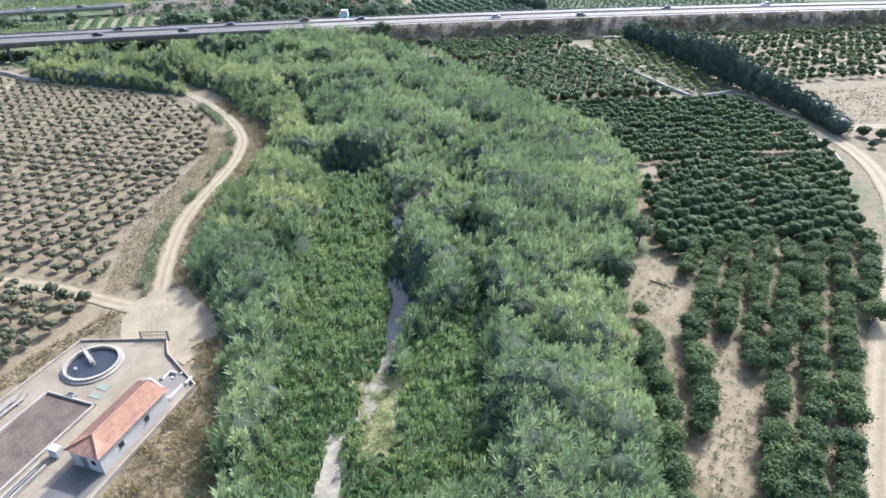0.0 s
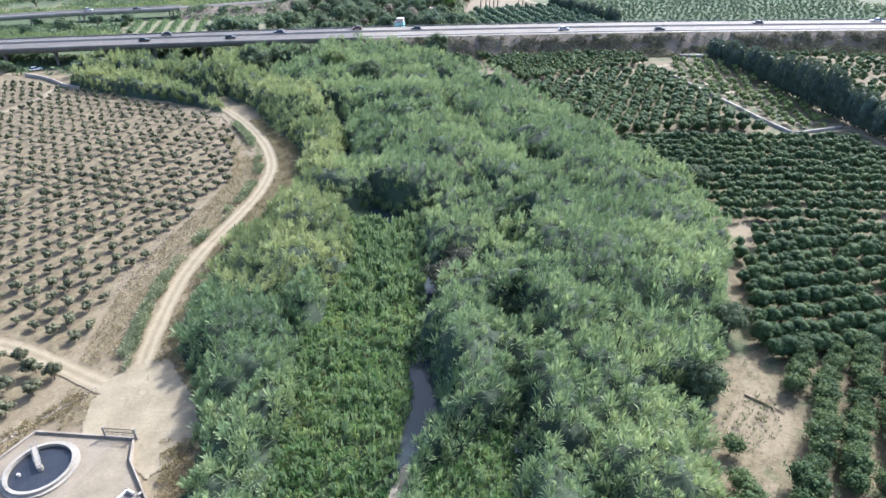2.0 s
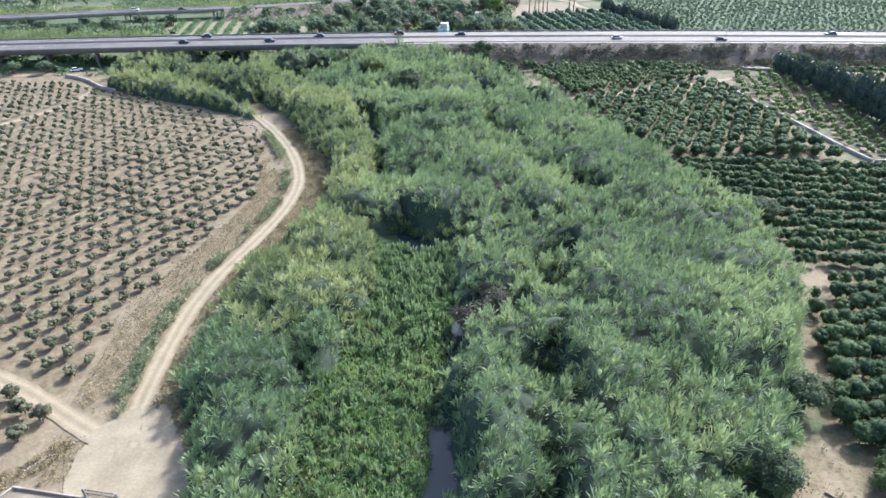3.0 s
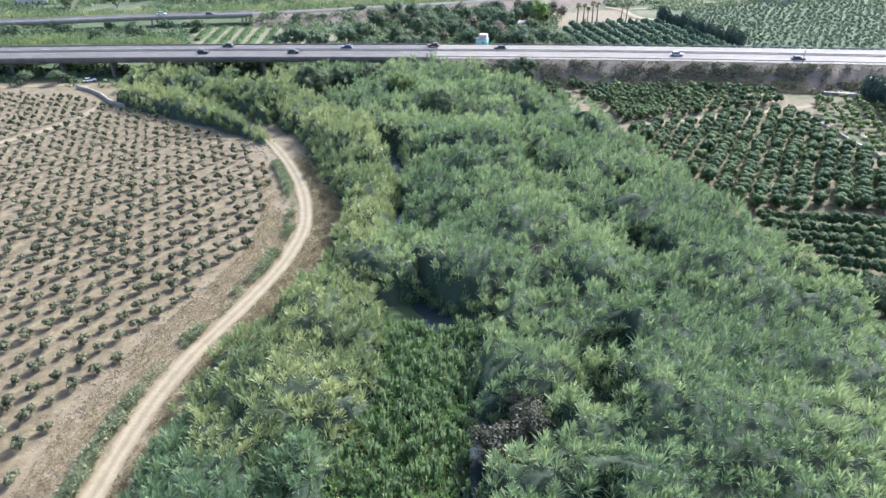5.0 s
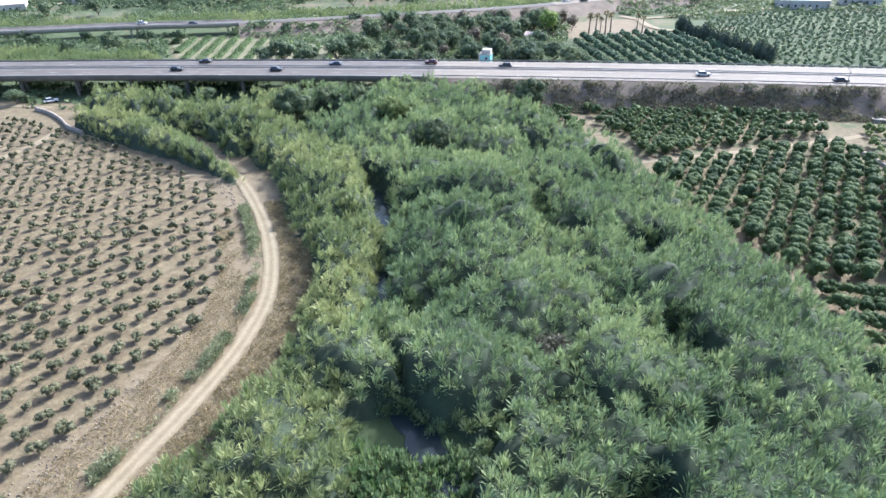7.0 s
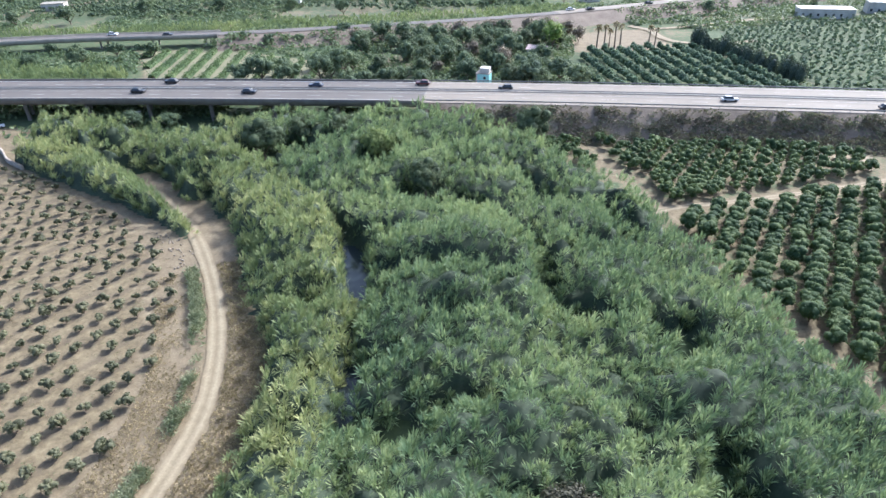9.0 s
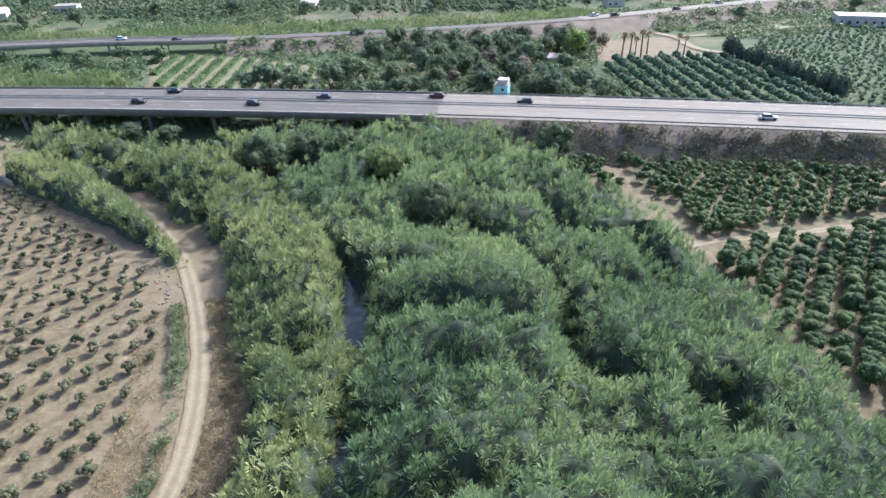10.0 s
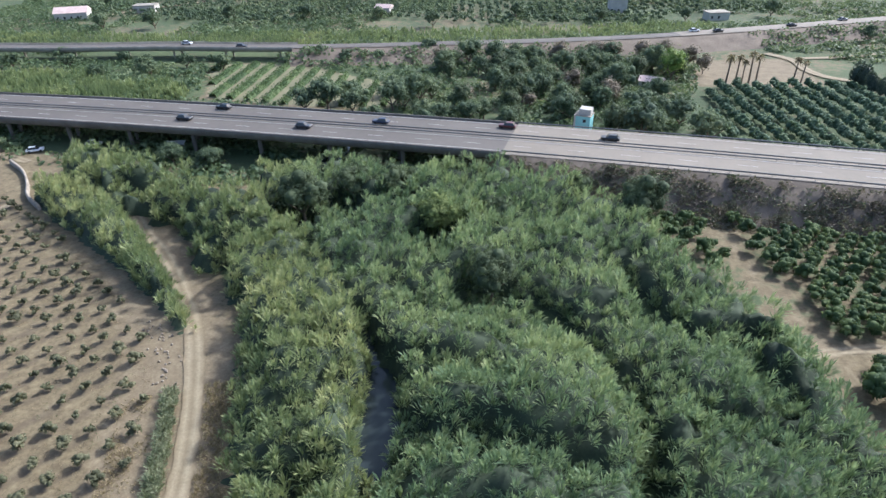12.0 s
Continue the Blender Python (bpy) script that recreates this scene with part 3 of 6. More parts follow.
build_ground()
ribbon("dirt_track", PATH, 2.9, 0.14, TRACK, "pale packed-earth farm track with two wheel ruts", "track")
ribbon("dirt_track", SIDE_PATH, 3.0, 0.12, TRACK, "pale packed-earth side track between the young orchards", "track")
ribbon("dirt_road", RIGHT_ROAD, 4.4, 0.14, TRACK, "pale dusty farm road beside the citrus orchard", "road")
ribbon("dirt_road", RIGHT_SPUR, 3.2, 0.07, TRACK, "short pale dirt spur at the end of the orchard", "road")
ribbon("dirt_road", FORK, 3.5, 0.07, TRACK, "pale dirt road past the dry field", "road")
ribbon("dirt_track", [(-152, 186), (-136, 209.2), (-131.4, 217.6), (-128.6, 227.4), (-129, 240)], 2.6, 0.08, TRACK, "pale earth track between two young orchards", "track", 0.6)
ribbon("dirt_road", [(-260, 250), (-200, 256), (-168.6, 259.5), (-155.3, 261.5), (-146, 260)], 2.6, 0.1, TRACK, "pale dirt road below the viaduct", "road", 0.4)
ribbon("dirt_track", CROSS_TRACK, 1.7, 0.06, TRACK, "pale earth track between two orchard blocks", "track", 0.6)
ribbon("water", STREAM[4:13], 4.4, 0, WATER, "dark still water of a narrow stream", "water", 0.6, False).location.z = -0.85
ribbon("water", STREAM[12:], 7.0, 0, WATER, "dark still water of a widening stream", "water", 1.2, False).location.z = -0.86
ribbon("water", SIDE_STREAM, 1.3, 0, WATER, "dark still side channel among reeds", "water", 0.6, False).location.z = -0.7


def patch(name, poly, z, mat, label, category, rough_edge=2.0, step=0.28):
    """Bare ground inside a ragged outline."""
    xs, ys = [q[0] for q in poly], [q[1] for q in poly]
    X, Y = np.meshgrid(np.arange(min(xs) - 2, max(xs) + 2, step), np.arange(min(ys) - 2, max(ys) + 2, step))
    d = depth_in(poly, X, Y) + (field(X, Y, 2.2, 57) - 0.5) * rough_edge + (field(X, Y, 0.9, 58) - 0.5) * rough_edge * 0.5
    w = X.shape[1]
    i = np.arange(X.shape[0] - 1)[:, None] * w + np.arange(w - 1)[None, :]
    i = i[d[:-1, :-1] > 0]
    used, inv = np.unique(np.stack([i, i + 1, i + w + 1, i + w], 1), return_inverse=True)
    zz = ground_z(X, Y) + z + (field(X, Y, 1.5, 59) - 0.5) * 0.08
    pts = np.stack([X.ravel(), Y.ravel(), zz.ravel()], 1)[used]
    tagged(new(name, mesh_from(name, pts, inv.reshape(-1, 4), mat)), label, category, kind="structure")


PALE_EARTH = two_scale("pale_earth", (0.182, 0.142, 0.086), (0.285, 0.235, 0.15), 0.25, 2.5, 0.95, 0.4)
GRASSY_EARTH = two_scale("grassy_earth", (0.13, 0.125, 0.05), (0.28, 0.25, 0.12), 0.8, 4.0, 0.95, 0.5)
PALE_GRAVEL = two_scale("pale_gravel", (0.14, 0.12, 0.085), (0.30, 0.262, 0.2), 0.8, 5.0, 0.95, 0.6)
patch("yard_apron", PLAZA, 0.16, PALE_EARTH, "wide pale earth turning place where tracks meet", "track", 1.1)
for k, (px, py, w, d) in enumerate(((95.7, 217, 2.4, 3.5), (101.5, 220, 3.0, 2.2), (108.5, 211, 3.2, 3.4), (106.6, 191, 3.0, 2.0), (112.5, 190.5, 2.6, 1.8), (89.5, 236, 2.6, 2.2), (98, 232, 2.0, 2.6), (103, 204, 2.4, 2.0))):
    patch("bare_ground", [(px - w, py - d), (px + w * 0.7, py - d * 0.8), (px + w, py + d), (px - w * 0.6, py + d * 0.9)], 0.08, PALE_EARTH, "pale stony bare ground between small citrus trees", "bare ground", 2.0, 0.5)
patch("bare_ground", [(167, 247), (171, 226), (171.5, 206), (177, 196), (192, 200), (183, 211), (177.5, 226), (173, 246)], 0.08, PALE_EARTH, "pale stony strip through the far orchard", "bare ground", 2.5, 0.7)
patch("bare_ground", [(68, 270), (75, 264), (82, 256), (89, 268), (80, 275)], 0.08, PALE_EARTH, "pale bare corner of the orchard below the bank", "bare ground", 3.0, 0.6)
patch("gravel_bar", GRAVEL, 0.35, PALE_GRAVEL, "pale dry gravel bar in the stream bed", "gravel", 1.2)
patch("gravel_bar", STREAM_GRASS, 0.3, GRASSY_EARTH, "pale gravel with low grass beside the stream", "gravel", 2.6)
patch("gravel_bar", [(-5.5, 60), (-4.6, 66), (-1.6, 71), (0.2, 76), (1.6, 75), (-0.2, 69), (-2.6, 63.5), (-4, 59)], 0.45, PALE_GRAVEL, "pale stones in the shallow stream", "gravel", 1.6)


# ---- leaves ----
def leaves(centres, normals, length, width, rng, droop=0.5, face=None):
    """Bent blades: three triangles each, from a root point along a direction, drooping at the tip."""
    n = len(centres)
    side = np.cross(normals, rng.normal(size=(n, 3)) if face is None else face + rng.normal(0, 0.35, (n, 3)))
    side /= np.linalg.norm(side, axis=1)[:, None] + 1e-9
    length, width = np.broadcast_to(length, (n,))[:, None], np.broadcast_to(width, (n,))[:, None]
    mid = centres + normals * length * 0.5
    tip = centres + normals * length * 0.95
    tip[:, 2] -= droop * length[:, 0]
    v = np.stack([centres, mid - side * width / 2, mid + side * width / 2, tip], 1).reshape(-1, 3)
    i = np.arange(n)[:, None] * 4
    f = np.concatenate([i + [0, 1, 2], i + [1, 3, 2]], 1).reshape(-1, 3)
    return v, f


def directions(n, rng, up=0.0):
    d = rng.normal(size=(n, 3))
    d /= np.linalg.norm(d, axis=1)[:, None]
    d[:, 2] += up
    return d / (np.linalg.norm(d, axis=1)[:, None] + 1e-9)


def scatter(x0, x1, y0, y1, density, rng):
    n = int((x1 - x0) * (y1 - y0) * density)
    return rng.uniform(x0, x1, n), rng.uniform(y0, y1, n)


def tufts(x, y, z, radius, height, lean, blades, rng, width=(0.14, 0.24), droop=0.25):
    """Clumps of a tall grass: blades fanning up and out from one root, tips arching over."""
    n = len(x)
    ang = rng.uniform(0, 2 * math.pi, (n, blades))
    out = np.stack([np.cos(ang), np.sin(ang), np.zeros_like(ang)], 2)
    t = rng.random((n, blades))
    root = np.stack([x, y, z], 1)[:, None, :] + out * (radius[:, None] * 0.35)[..., None]
    root[..., 2] += height[:, None] * 0.45 * t
    tilt = radius[:, None] / height[:, None] * rng.uniform(0.1, 1.35, (n, blades))
    d = out * tilt[..., None]
    d[..., 2] = 1.0
    d[..., :2] += lean[:, None, :] / height[:, None, None]
    d /= np.linalg.norm(d, axis=2)[..., None]
    length = height[:, None] * rng.uniform(0.6, 1.05, (n, blades)) * (1 - 0.35 * t)
    m = n * blades
    face = -out * 0.4
    face[..., 2] = 1.0
    return leaves(root.reshape(-1, 3), d.reshape(-1, 3), length.ravel(), rng.uniform(*width, m), rng, droop, face.reshape(-1, 3))


def reed_clumps(x, y, z, tall, lean, per, rng):
    """Clumps of giant reed: long leaves fanning up and out from leaning stems like a fountain, tips arching over."""
    n = len(x)
    k = rng.random((n, per))
    ang = rng.uniform(0, 2 * math.pi, (n, per))
    tilt = np.radians(4 + 46 * k ** 1.2 + rng.normal(0, 5, (n, per)))
    out = np.stack([np.cos(ang), np.sin(ang)], 2)
    root = np.zeros((n, per, 3))
    level = rng.uniform(0.25, 0.72, (n, per)) * (1.05 - 0.45 * k)
    root[..., :2] = np.stack([x, y], 1)[:, None, :] + out * (0.14 * tall[:, None] * k)[..., None] + lean[:, None, :] * level[..., None]
    root[..., 2] = z[:, None] + tall[:, None] * level
    d = np.concatenate([out * np.sin(tilt)[..., None] + lean[:, None, :] * 0.3, np.cos(tilt)[..., None]], 2)
    d /= np.linalg.norm(d, axis=2)[..., None]
    length = tall[:, None] * rng.uniform(0.36, 0.58, (n, per))
    face = np.concatenate([-out * 0.5, np.ones((n, per, 1))], 2)
    return leaves(root.reshape(-1, 3), d.reshape(-1, 3), length.ravel(), length.ravel() * rng.uniform(0.075, 0.135, n * per), rng, rng.uniform(0.05, 0.34, n * per), face.reshape(-1, 3))


def build_reeds():
    rng = np.random.default_rng(5)
    step = 1.0
    X, Y = np.meshgrid(np.arange(-140, 66, step), np.arange(14, 276, step))
    h = reed_height(X, Y)
    g = ground_z(X, Y)
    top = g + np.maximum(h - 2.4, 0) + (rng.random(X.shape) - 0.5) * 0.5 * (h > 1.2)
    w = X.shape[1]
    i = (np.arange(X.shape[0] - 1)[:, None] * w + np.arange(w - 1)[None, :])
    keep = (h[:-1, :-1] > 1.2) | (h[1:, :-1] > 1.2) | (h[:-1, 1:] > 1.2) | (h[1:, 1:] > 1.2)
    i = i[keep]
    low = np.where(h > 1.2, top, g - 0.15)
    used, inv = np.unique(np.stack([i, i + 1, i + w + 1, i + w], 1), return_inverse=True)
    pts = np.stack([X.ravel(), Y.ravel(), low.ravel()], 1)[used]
    # added sheet under the leaves; its dark colour paints the shade in the gaps
    tagged(new("reed_thicket", mesh_from("reed_thicket", pts, inv.reshape(-1, 4), REED_GAP_SHADE)), "closed sheet below the reed leaves, painted dark as shade between clumps", "reeds", kind="stuff")
    # clumps on a loose lattice, more of them down the steep sides
    gap = 1.42
    X, Y = np.meshgrid(np.arange(-140, 66, gap), np.arange(14, 276, gap))
    X = X + (np.arange(X.shape[0]) % 2)[:, None] * gap / 2
    x, y = (X + rng.normal(0, 0.42, X.shape)).ravel(), (Y + rng.normal(0, 0.42, Y.shape)).ravel()
    h = reed_height(x, y)
    x, y, h = x[h > 0.8], y[h > 0.8], h[h > 0.8]
    e = 0.6
    slope = np.hypot(reed_height(x + e, y) - h, reed_height(x, y + e) - h) / e
    down, first = np.ones(len(x)), len(x)
    for k in range(2):
        more = np.flatnonzero((slope > 0.9) & (rng.random(first) < np.clip(0.28 * slope, 0, 1)))
        x, y, h = np.append(x, x[more] + rng.normal(0, 0.5, len(more))), np.append(y, y[more] + rng.normal(0, 0.5, len(more))), np.append(h, h[more])
        down = np.append(down, rng.uniform(0.35, 0.85, len(more)))
    n = len(x)
    size = rng.uniform(0.72, 1.3, n) * (0.85 + 0.3 * field(x, y, 9, 84))
    tall = np.minimum(2.9 * size, h + 1.0)
    z = ground_z(x, y) + h * down - tall * 0.86 + rng.normal(0, 0.4, n) + (size - 1) * 0.8 + (np.sqrt(billow(x, y, 3.3, 85)) - 0.65) * 2.9
    z = np.maximum(z, ground_z(x, y) - 0.15)
    wind = np.stack([field(x, y, 6, 81) - 0.12, field(x, y, 6, 82) - 0.45], 1) * 0.9
    lean = rng.normal(0, 0.24, (n, 2)) + wind
    tone = rng.random(n)
    sy, sx = np.array([q[1] for q in STREAM]), np.array([q[0] for q in STREAM])
    bank = (y > 104 + 14 * field(x, y, 9, 39)) & (x < np.interp(y, sy, sx) - 1 - 9 * np.clip((172 - y) / 30, 0, 1) + 2 * field(x, y, 5, 40))
    per = 44
    for pick, mat, label in ((~bank, REED, "tall dense green giant reeds filling the valley"), (bank, REED_BANK, "yellowish green giant reeds between stream and track")):
        v, f = reed_clumps(x[pick], y[pick], z[pick], tall[pick], lean[pick], per, rng)
        me = mesh_from("reed_bed", v, f, mat)
        me.attributes.new("tone", "FLOAT", "POINT").data.foreach_set("value", np.repeat(tone[pick], per * 4).astype(np.float32))
        tagged(new("reed_bed", me), label, "reeds", kind="stuff")


def low_growth(name, label, polys, height, density, mat, seed, size=(0.35, 0.7), category="plants", wet=True, lift=-0.05):
    """Low tufts over one or more outlines."""
    rng = np.random.default_rng(seed)
    xs = [p[0] for q in polys for p in q]
    ys = [p[1] for q in polys for p in q]
    x, y = scatter(min(xs), max(xs), min(ys), max(ys), density, rng)
    d = np.maximum.reduce([depth_in(q, x, y) for q in polys]) + (field(x, y, 4, seed) - 0.5) * 3
    ok = d > 0
    if wet:
        ok &= (off_line(STREAM, x, y) > open_water(y) - 0.4 + field(x, y, 2.5, seed + 1)) & (off_line(SIDE_STREAM, x, y) > 0.3 + field(x, y, 3, seed + 4)) & (reed_height(x, y) < 1.2) & (np.hypot((x + 7) / 7.5, (y - 141.5) / 3.4) > 0.8 + 0.4 * field(x, y, 2, 86)) & (depth_in(STREAM_GRASS, x, y) + 2 * field(x, y, 2.5, 67) < 1.0) & (depth_in(GRAVEL, x, y) < 0.1) & (off_line([(-5, 60), (-3, 65), (-0.7, 71), (0.8, 75.5)], x, y) > 0.3 + 1.1 * field(x, y, 2, 64))
    x, y = x[ok], y[ok]
    n = len(x)
    h = height * (0.12 + 1.1 * billow(x, y, 3.0, seed + 2) + 0.35 * field(x, y, 7, seed + 3))
    v, f = tufts(x, y, ground_z(x, y) + lift, rng.uniform(0.3, 0.6, n), np.maximum(h, 0.25), rng.normal(0, 0.15, (n, 2)), 9, rng, (min(0.2, 0.01 + 0.08 * height), min(0.28, 0.02 + 0.15 * height)), 0.3)
    tagged(new(name, mesh_from(name, v, f, mat)), label, category, kind="stuff")


# ---- trees ----
def crown_mesh(name, rx, rz, lumps, count, leaf, mat, rng, base=0.0, core=True):
    """A crown of leaf clumps: several overlapping lobes, leaves over their skins."""
    c = directions(lumps, rng, 0.25) * np.array([rx, rx, rz]) * (0.52 if lumps < 18 else 0.5) * rng.uniform(0.55, 1.18, (lumps, 1))
    c[:, 2] += base + rz
    r = rng.uniform(0.36 if lumps < 25 else 0.2, 0.6, lumps) * min(rx, rz)
    who = rng.integers(0, lumps, count)
    d = directions(count, rng, 0.15)
    p = c[who] + d * (r[who] * rng.uniform(0.75 if lumps < 25 else 0.45, 1.08 if lumps < 25 else 1.25, count))[:, None] * np.array([1, 1, rz / max(rx, rz)])
    out = d * 0.45 + np.cross(d, directions(count, rng))
    out /= np.linalg.norm(out, axis=1)[:, None] + 1e-9
    v, f = leaves(p - out * leaf * 0.4, out, rng.uniform(0.8, 1.4, count) * leaf, rng.uniform(0.45, 0.8, count) * leaf, rng, 0.2, d + np.array([0, 0, 0.5]))
    if core:
        bm = bmesh.new()
        for q, s in zip(c, r):
            bmesh.ops.create_icosphere(bm, subdivisions=1, radius=s * (0.84 if lumps < 25 else 0.5), matrix=Matrix.Translation(q))
        cv = np.array([w.co for w in bm.verts])
        bm.faces.ensure_lookup_table()
        cf = np.array([[w.index for w in q.verts] for q in bm.faces])
        bm.free()
        f = np.vstack([f, cf + len(v)])
        v = np.vstack([v, cv])
    return v, f


def trunk_mesh(h, r, limbs, spread, rng):
    bm = bmesh.new()
    tube(bm, (0, 0, -0.2), (0, 0, h), r, r * 0.7)
    for k in range(limbs):
        a = k * 2 * math.pi / limbs + rng.uniform(-0.4, 0.4)
        tube(bm, (0, 0, h * 0.9), (math.cos(a) * spread, math.sin(a) * spread, h + spread * rng.uniform(0.7, 1.2)), r * 0.6, r * 0.25, 5)
    return bm


def tree(name, label, rx, rz, trunk, lumps, count, leaf, mat, seed, category="tree", core=True):
    """A tree at the origin, trunk and crown; moved by its copies."""
    rng = np.random.default_rng(seed)
    e = empty_thing(name, 0, 0, 0)
    tagged(e, label, category)
    part("trunk", trunk_mesh(trunk, max(0.05, rx * 0.06), 4, rx * 0.45, rng), BARK, e)
    v, f = crown_mesh("crown", rx, rz, lumps, count, leaf, mat, rng, trunk * 0.75, core)
    part("crown", mesh_from("crown", v, f, mat), mat, e)
    return e


def plant(kinds, places, rng, group, spread=0.15):
    """Copies of the kinds at the places; the kinds themselves stand at the first ones."""
    for k, (x, y) in enumerate(places):
        s = 1 + rng.uniform(-spread, spread)
        m = pose(x, y, float(ground_z(x, y)), 0, 0, rng.uniform(0, 360))
        first = k < len(kinds)
        t = kinds[k] if first else copy_thing(kinds[int(rng.integers(0, len(kinds)))], m)
        t.matrix_basis = m @ Matrix.Scale(s, 4)
        tagged(t, group=group)


def joined_trees(name, label, places, rx, rz, trunk, lumps, count, leaf, mat, seed, spread=0.18):
    """The farther trees of a stand, in one mesh."""
    rng = np.random.default_rng(seed)
    shapes = [crown_mesh("crown", rx, rz, lumps, count, leaf, mat, rng, trunk * 0.75) for _ in range(5)]
    vs, fs, n = [], [], 0
    for x, y in places:
        v, f = shapes[int(rng.integers(0, 5))]
        a, s = rng.uniform(0, 2 * math.pi), 1 + rng.uniform(-spread, spread)
        c, k = math.cos(a) * s, math.sin(a) * s
        vs.append(np.stack([v[:, 0] * c - v[:, 1] * k + x, v[:, 0] * k + v[:, 1] * c + y, v[:, 2] * s + float(ground_z(x, y))], 1))
        fs.append(f + n)
        n += len(v)
    tagged(new(name, mesh_from(name, np.vstack(vs), np.vstack(fs), mat)), label, "trees", kind="stuff")


def grid_places(poly, origin, a, b, rng, jitter=0.35, missing=0.03, clear=()):
    """Planting places on a lattice inside an outline, a few missing."""
    out = []
    for i in range(-90, 91):
        for j in range(-90, 91):
            x, y = origin[0] + i * a[0] + j * b[0], origin[1] + i * a[1] + j * b[1]
            x, y = x + rng.normal(0, jitter * 0.5), y + rng.normal(0, jitter * 0.5)
            out.append((x, y))
    out = np.array(out)
    ok = (depth_in(poly, out[:, 0], out[:, 1]) > 0) & (rng.random(len(out)) > missing)
    for q, margin in clear:
        ok &= depth_in(q, out[:, 0], out[:, 1]) < margin
    return out[ok]


def split_near(places, centre, count=290):
    d = np.hypot(places[:, 0] - centre[0], places[:, 1] - centre[1])
    o = np.argsort(d)
    return places[o[:count]], places[o[count:]]


def along(line, step, rng, jitter=0.3):
    p = smooth_line(line, step)
    return p + rng.normal(0, jitter, p.shape)


build_reeds()
low_growth("marsh_plants", "low bright green marsh plants beside the stream", [MARSH_A, MARSH_B, MARSH_C], 1.4, 3.6, MARSH, 61, (0.4, 0.8))
low_growth("marsh_sedge", "brownish sedge and taller stalks in the marsh", [MARSH_A, MARSH_C], 1.5, 0.35, SEDGE, 66, (0.5, 1.0))
low_growth("marsh_reeds", "scattered pale reeds in the marsh", [MARSH_A, MARSH_B, MARSH_C], 2.3, 0.8, REED, 68, (0.6, 1.1))
low_growth("marsh_reeds", "taller green reeds closing over the upper marsh", [[(-15, 106), (-12.5, 128), (-16, 141), (-10, 144.5), (-1, 141.5), (1.5, 136), (1.8, 125), (2.6, 108)]], 2.9, 1.0, REED, 79)

low_growth("stream_grass", "low yellow-green grass on the gravel beside the stream", [STREAM_GRASS], 0.6, 9.0, STREAMSIDE, 69, category="grass", wet=False, lift=0.2)
low_growth("dry_grass", "dry brown grass and weeds round the treatment yard", [[(-30, 76), (-27, 72), (-24, 64), (-21, 48), (-22, 26), (-40, 26), (-36, 50), (-27.5, 67)],
                        [(-44, 88), (-50, 81.5), (-57, 68), (-68, 45), (-74, 50), (-60, 70), (-52, 81), (-46, 89)], [(-33, 81), (-28, 79), (-25, 72), (-28, 70)]], 0.7, 10.0, STRAW, 63, category="grass", wet=False)
low_growth("orchard_weeds", "sparse dry weeds between the young trees", [ORCHARD_L[2:17], ORCHARD_L2], 0.35, 0.5, DRYLEAF, 72, category="weeds", wet=False)
low_growth("orchard_weeds", "sparse green weeds between the young trees", [ORCHARD_L[2:17], ORCHARD_L2], 0.4, 0.16, SEDGE, 73, category="weeds", wet=False)
low_growth("orchard_weeds", "weeds and low grass under the citrus trees", [[(34, 22), (36, 75), (50, 92), (62, 125), (62, 150), (54, 184), (36, 228), (86, 248), (98, 184), (118, 178), (118, 136), (98, 99), (79, 67), (42, 22)]], 0.4, 0.4, SEDGE, 74, category="weeds", wet=False)
low_growth("bare_ground_weeds", "scattered green weeds and seedlings on bare orchard soil", [BARE_A, BARE_B, BARE_E], 0.7, 1.3, SEDGE, 78, category="weeds", wet=False)
low_growth("dry_grass", "straw-coloured dry grass on the fallow field", [[(133, 182), (134, 152), (200, 146), (220, 150), (220, 186)]], 0.7, 1.1, DRYLEAF, 75, category="grass", wet=False)
low_growth("reed_bed", "pale green reeds between the two bridges", [[(-300, 296), (-150, 300), (-139, 312), (-143, 322), (-160, 330), (-172, 322), (-196, 333), (-230, 322), (-300, 312)]], 3.6, 0.9, REED_BANK, 76, category="reeds", wet=False)
low_growth("reed_bed", "light green reeds and shrubs beyond the far road", [[(-300, 358), (-200, 374), (-134, 388), (-60, 412), (-8, 431), (36, 455), (30, 472), (-20, 452), (-80, 432), (-140, 416), (-200, 398), (-300, 380)]], 3.4, 0.5, REED_BANK, 77, category="reeds", wet=False)
low_growth("green_weeds", "sparse green weeds in dry grass", [[(-26, 70), (-22, 64), (-20, 40), (-26, 40), (-25, 56)]], 1.1, 2.0, REED_BANK, 65, category="grass", wet=False)

rng = np.random.default_rng(11)
left = grid_places(ORCHARD_L, (-56.8, 123.8), (1.35, 3.1), (-3.95, 1.55), rng, 0.28, 0.03, (([(-152, 189), (-138, 208), (-133, 217), (-130.5, 237), (-127, 237), (-127, 228), (-129.5, 217), (-134, 207), (-148, 187)], 0.6),))
kinds = [tree("orchard_tree", "rounded dark orchard tree beside the stone wall", 1.9, 1.25, 0.5, 9, 320, 0.42, YOUNG, 280 + k, "fruit tree") for k in range(4)]
plant(kinds, grid_places(ORCHARD_L2, (-56.8, 90), (1.7, 3.4), (-3.6, 1.5), rng, 0.4, 0.03), rng, "orchard trees beside the yard", 0.18)
near, far = split_near(left, (-60, 140))
kinds = [tree("young_orchard_tree", "young grey-green orchard tree on bare beige soil", 1.32, 0.86, 0.2, 9, 260, 0.33, YOUNG, 70 + k, "fruit tree") for k in range(6)]
plant(kinds, near, rng, "young orchard trees", 0.26)
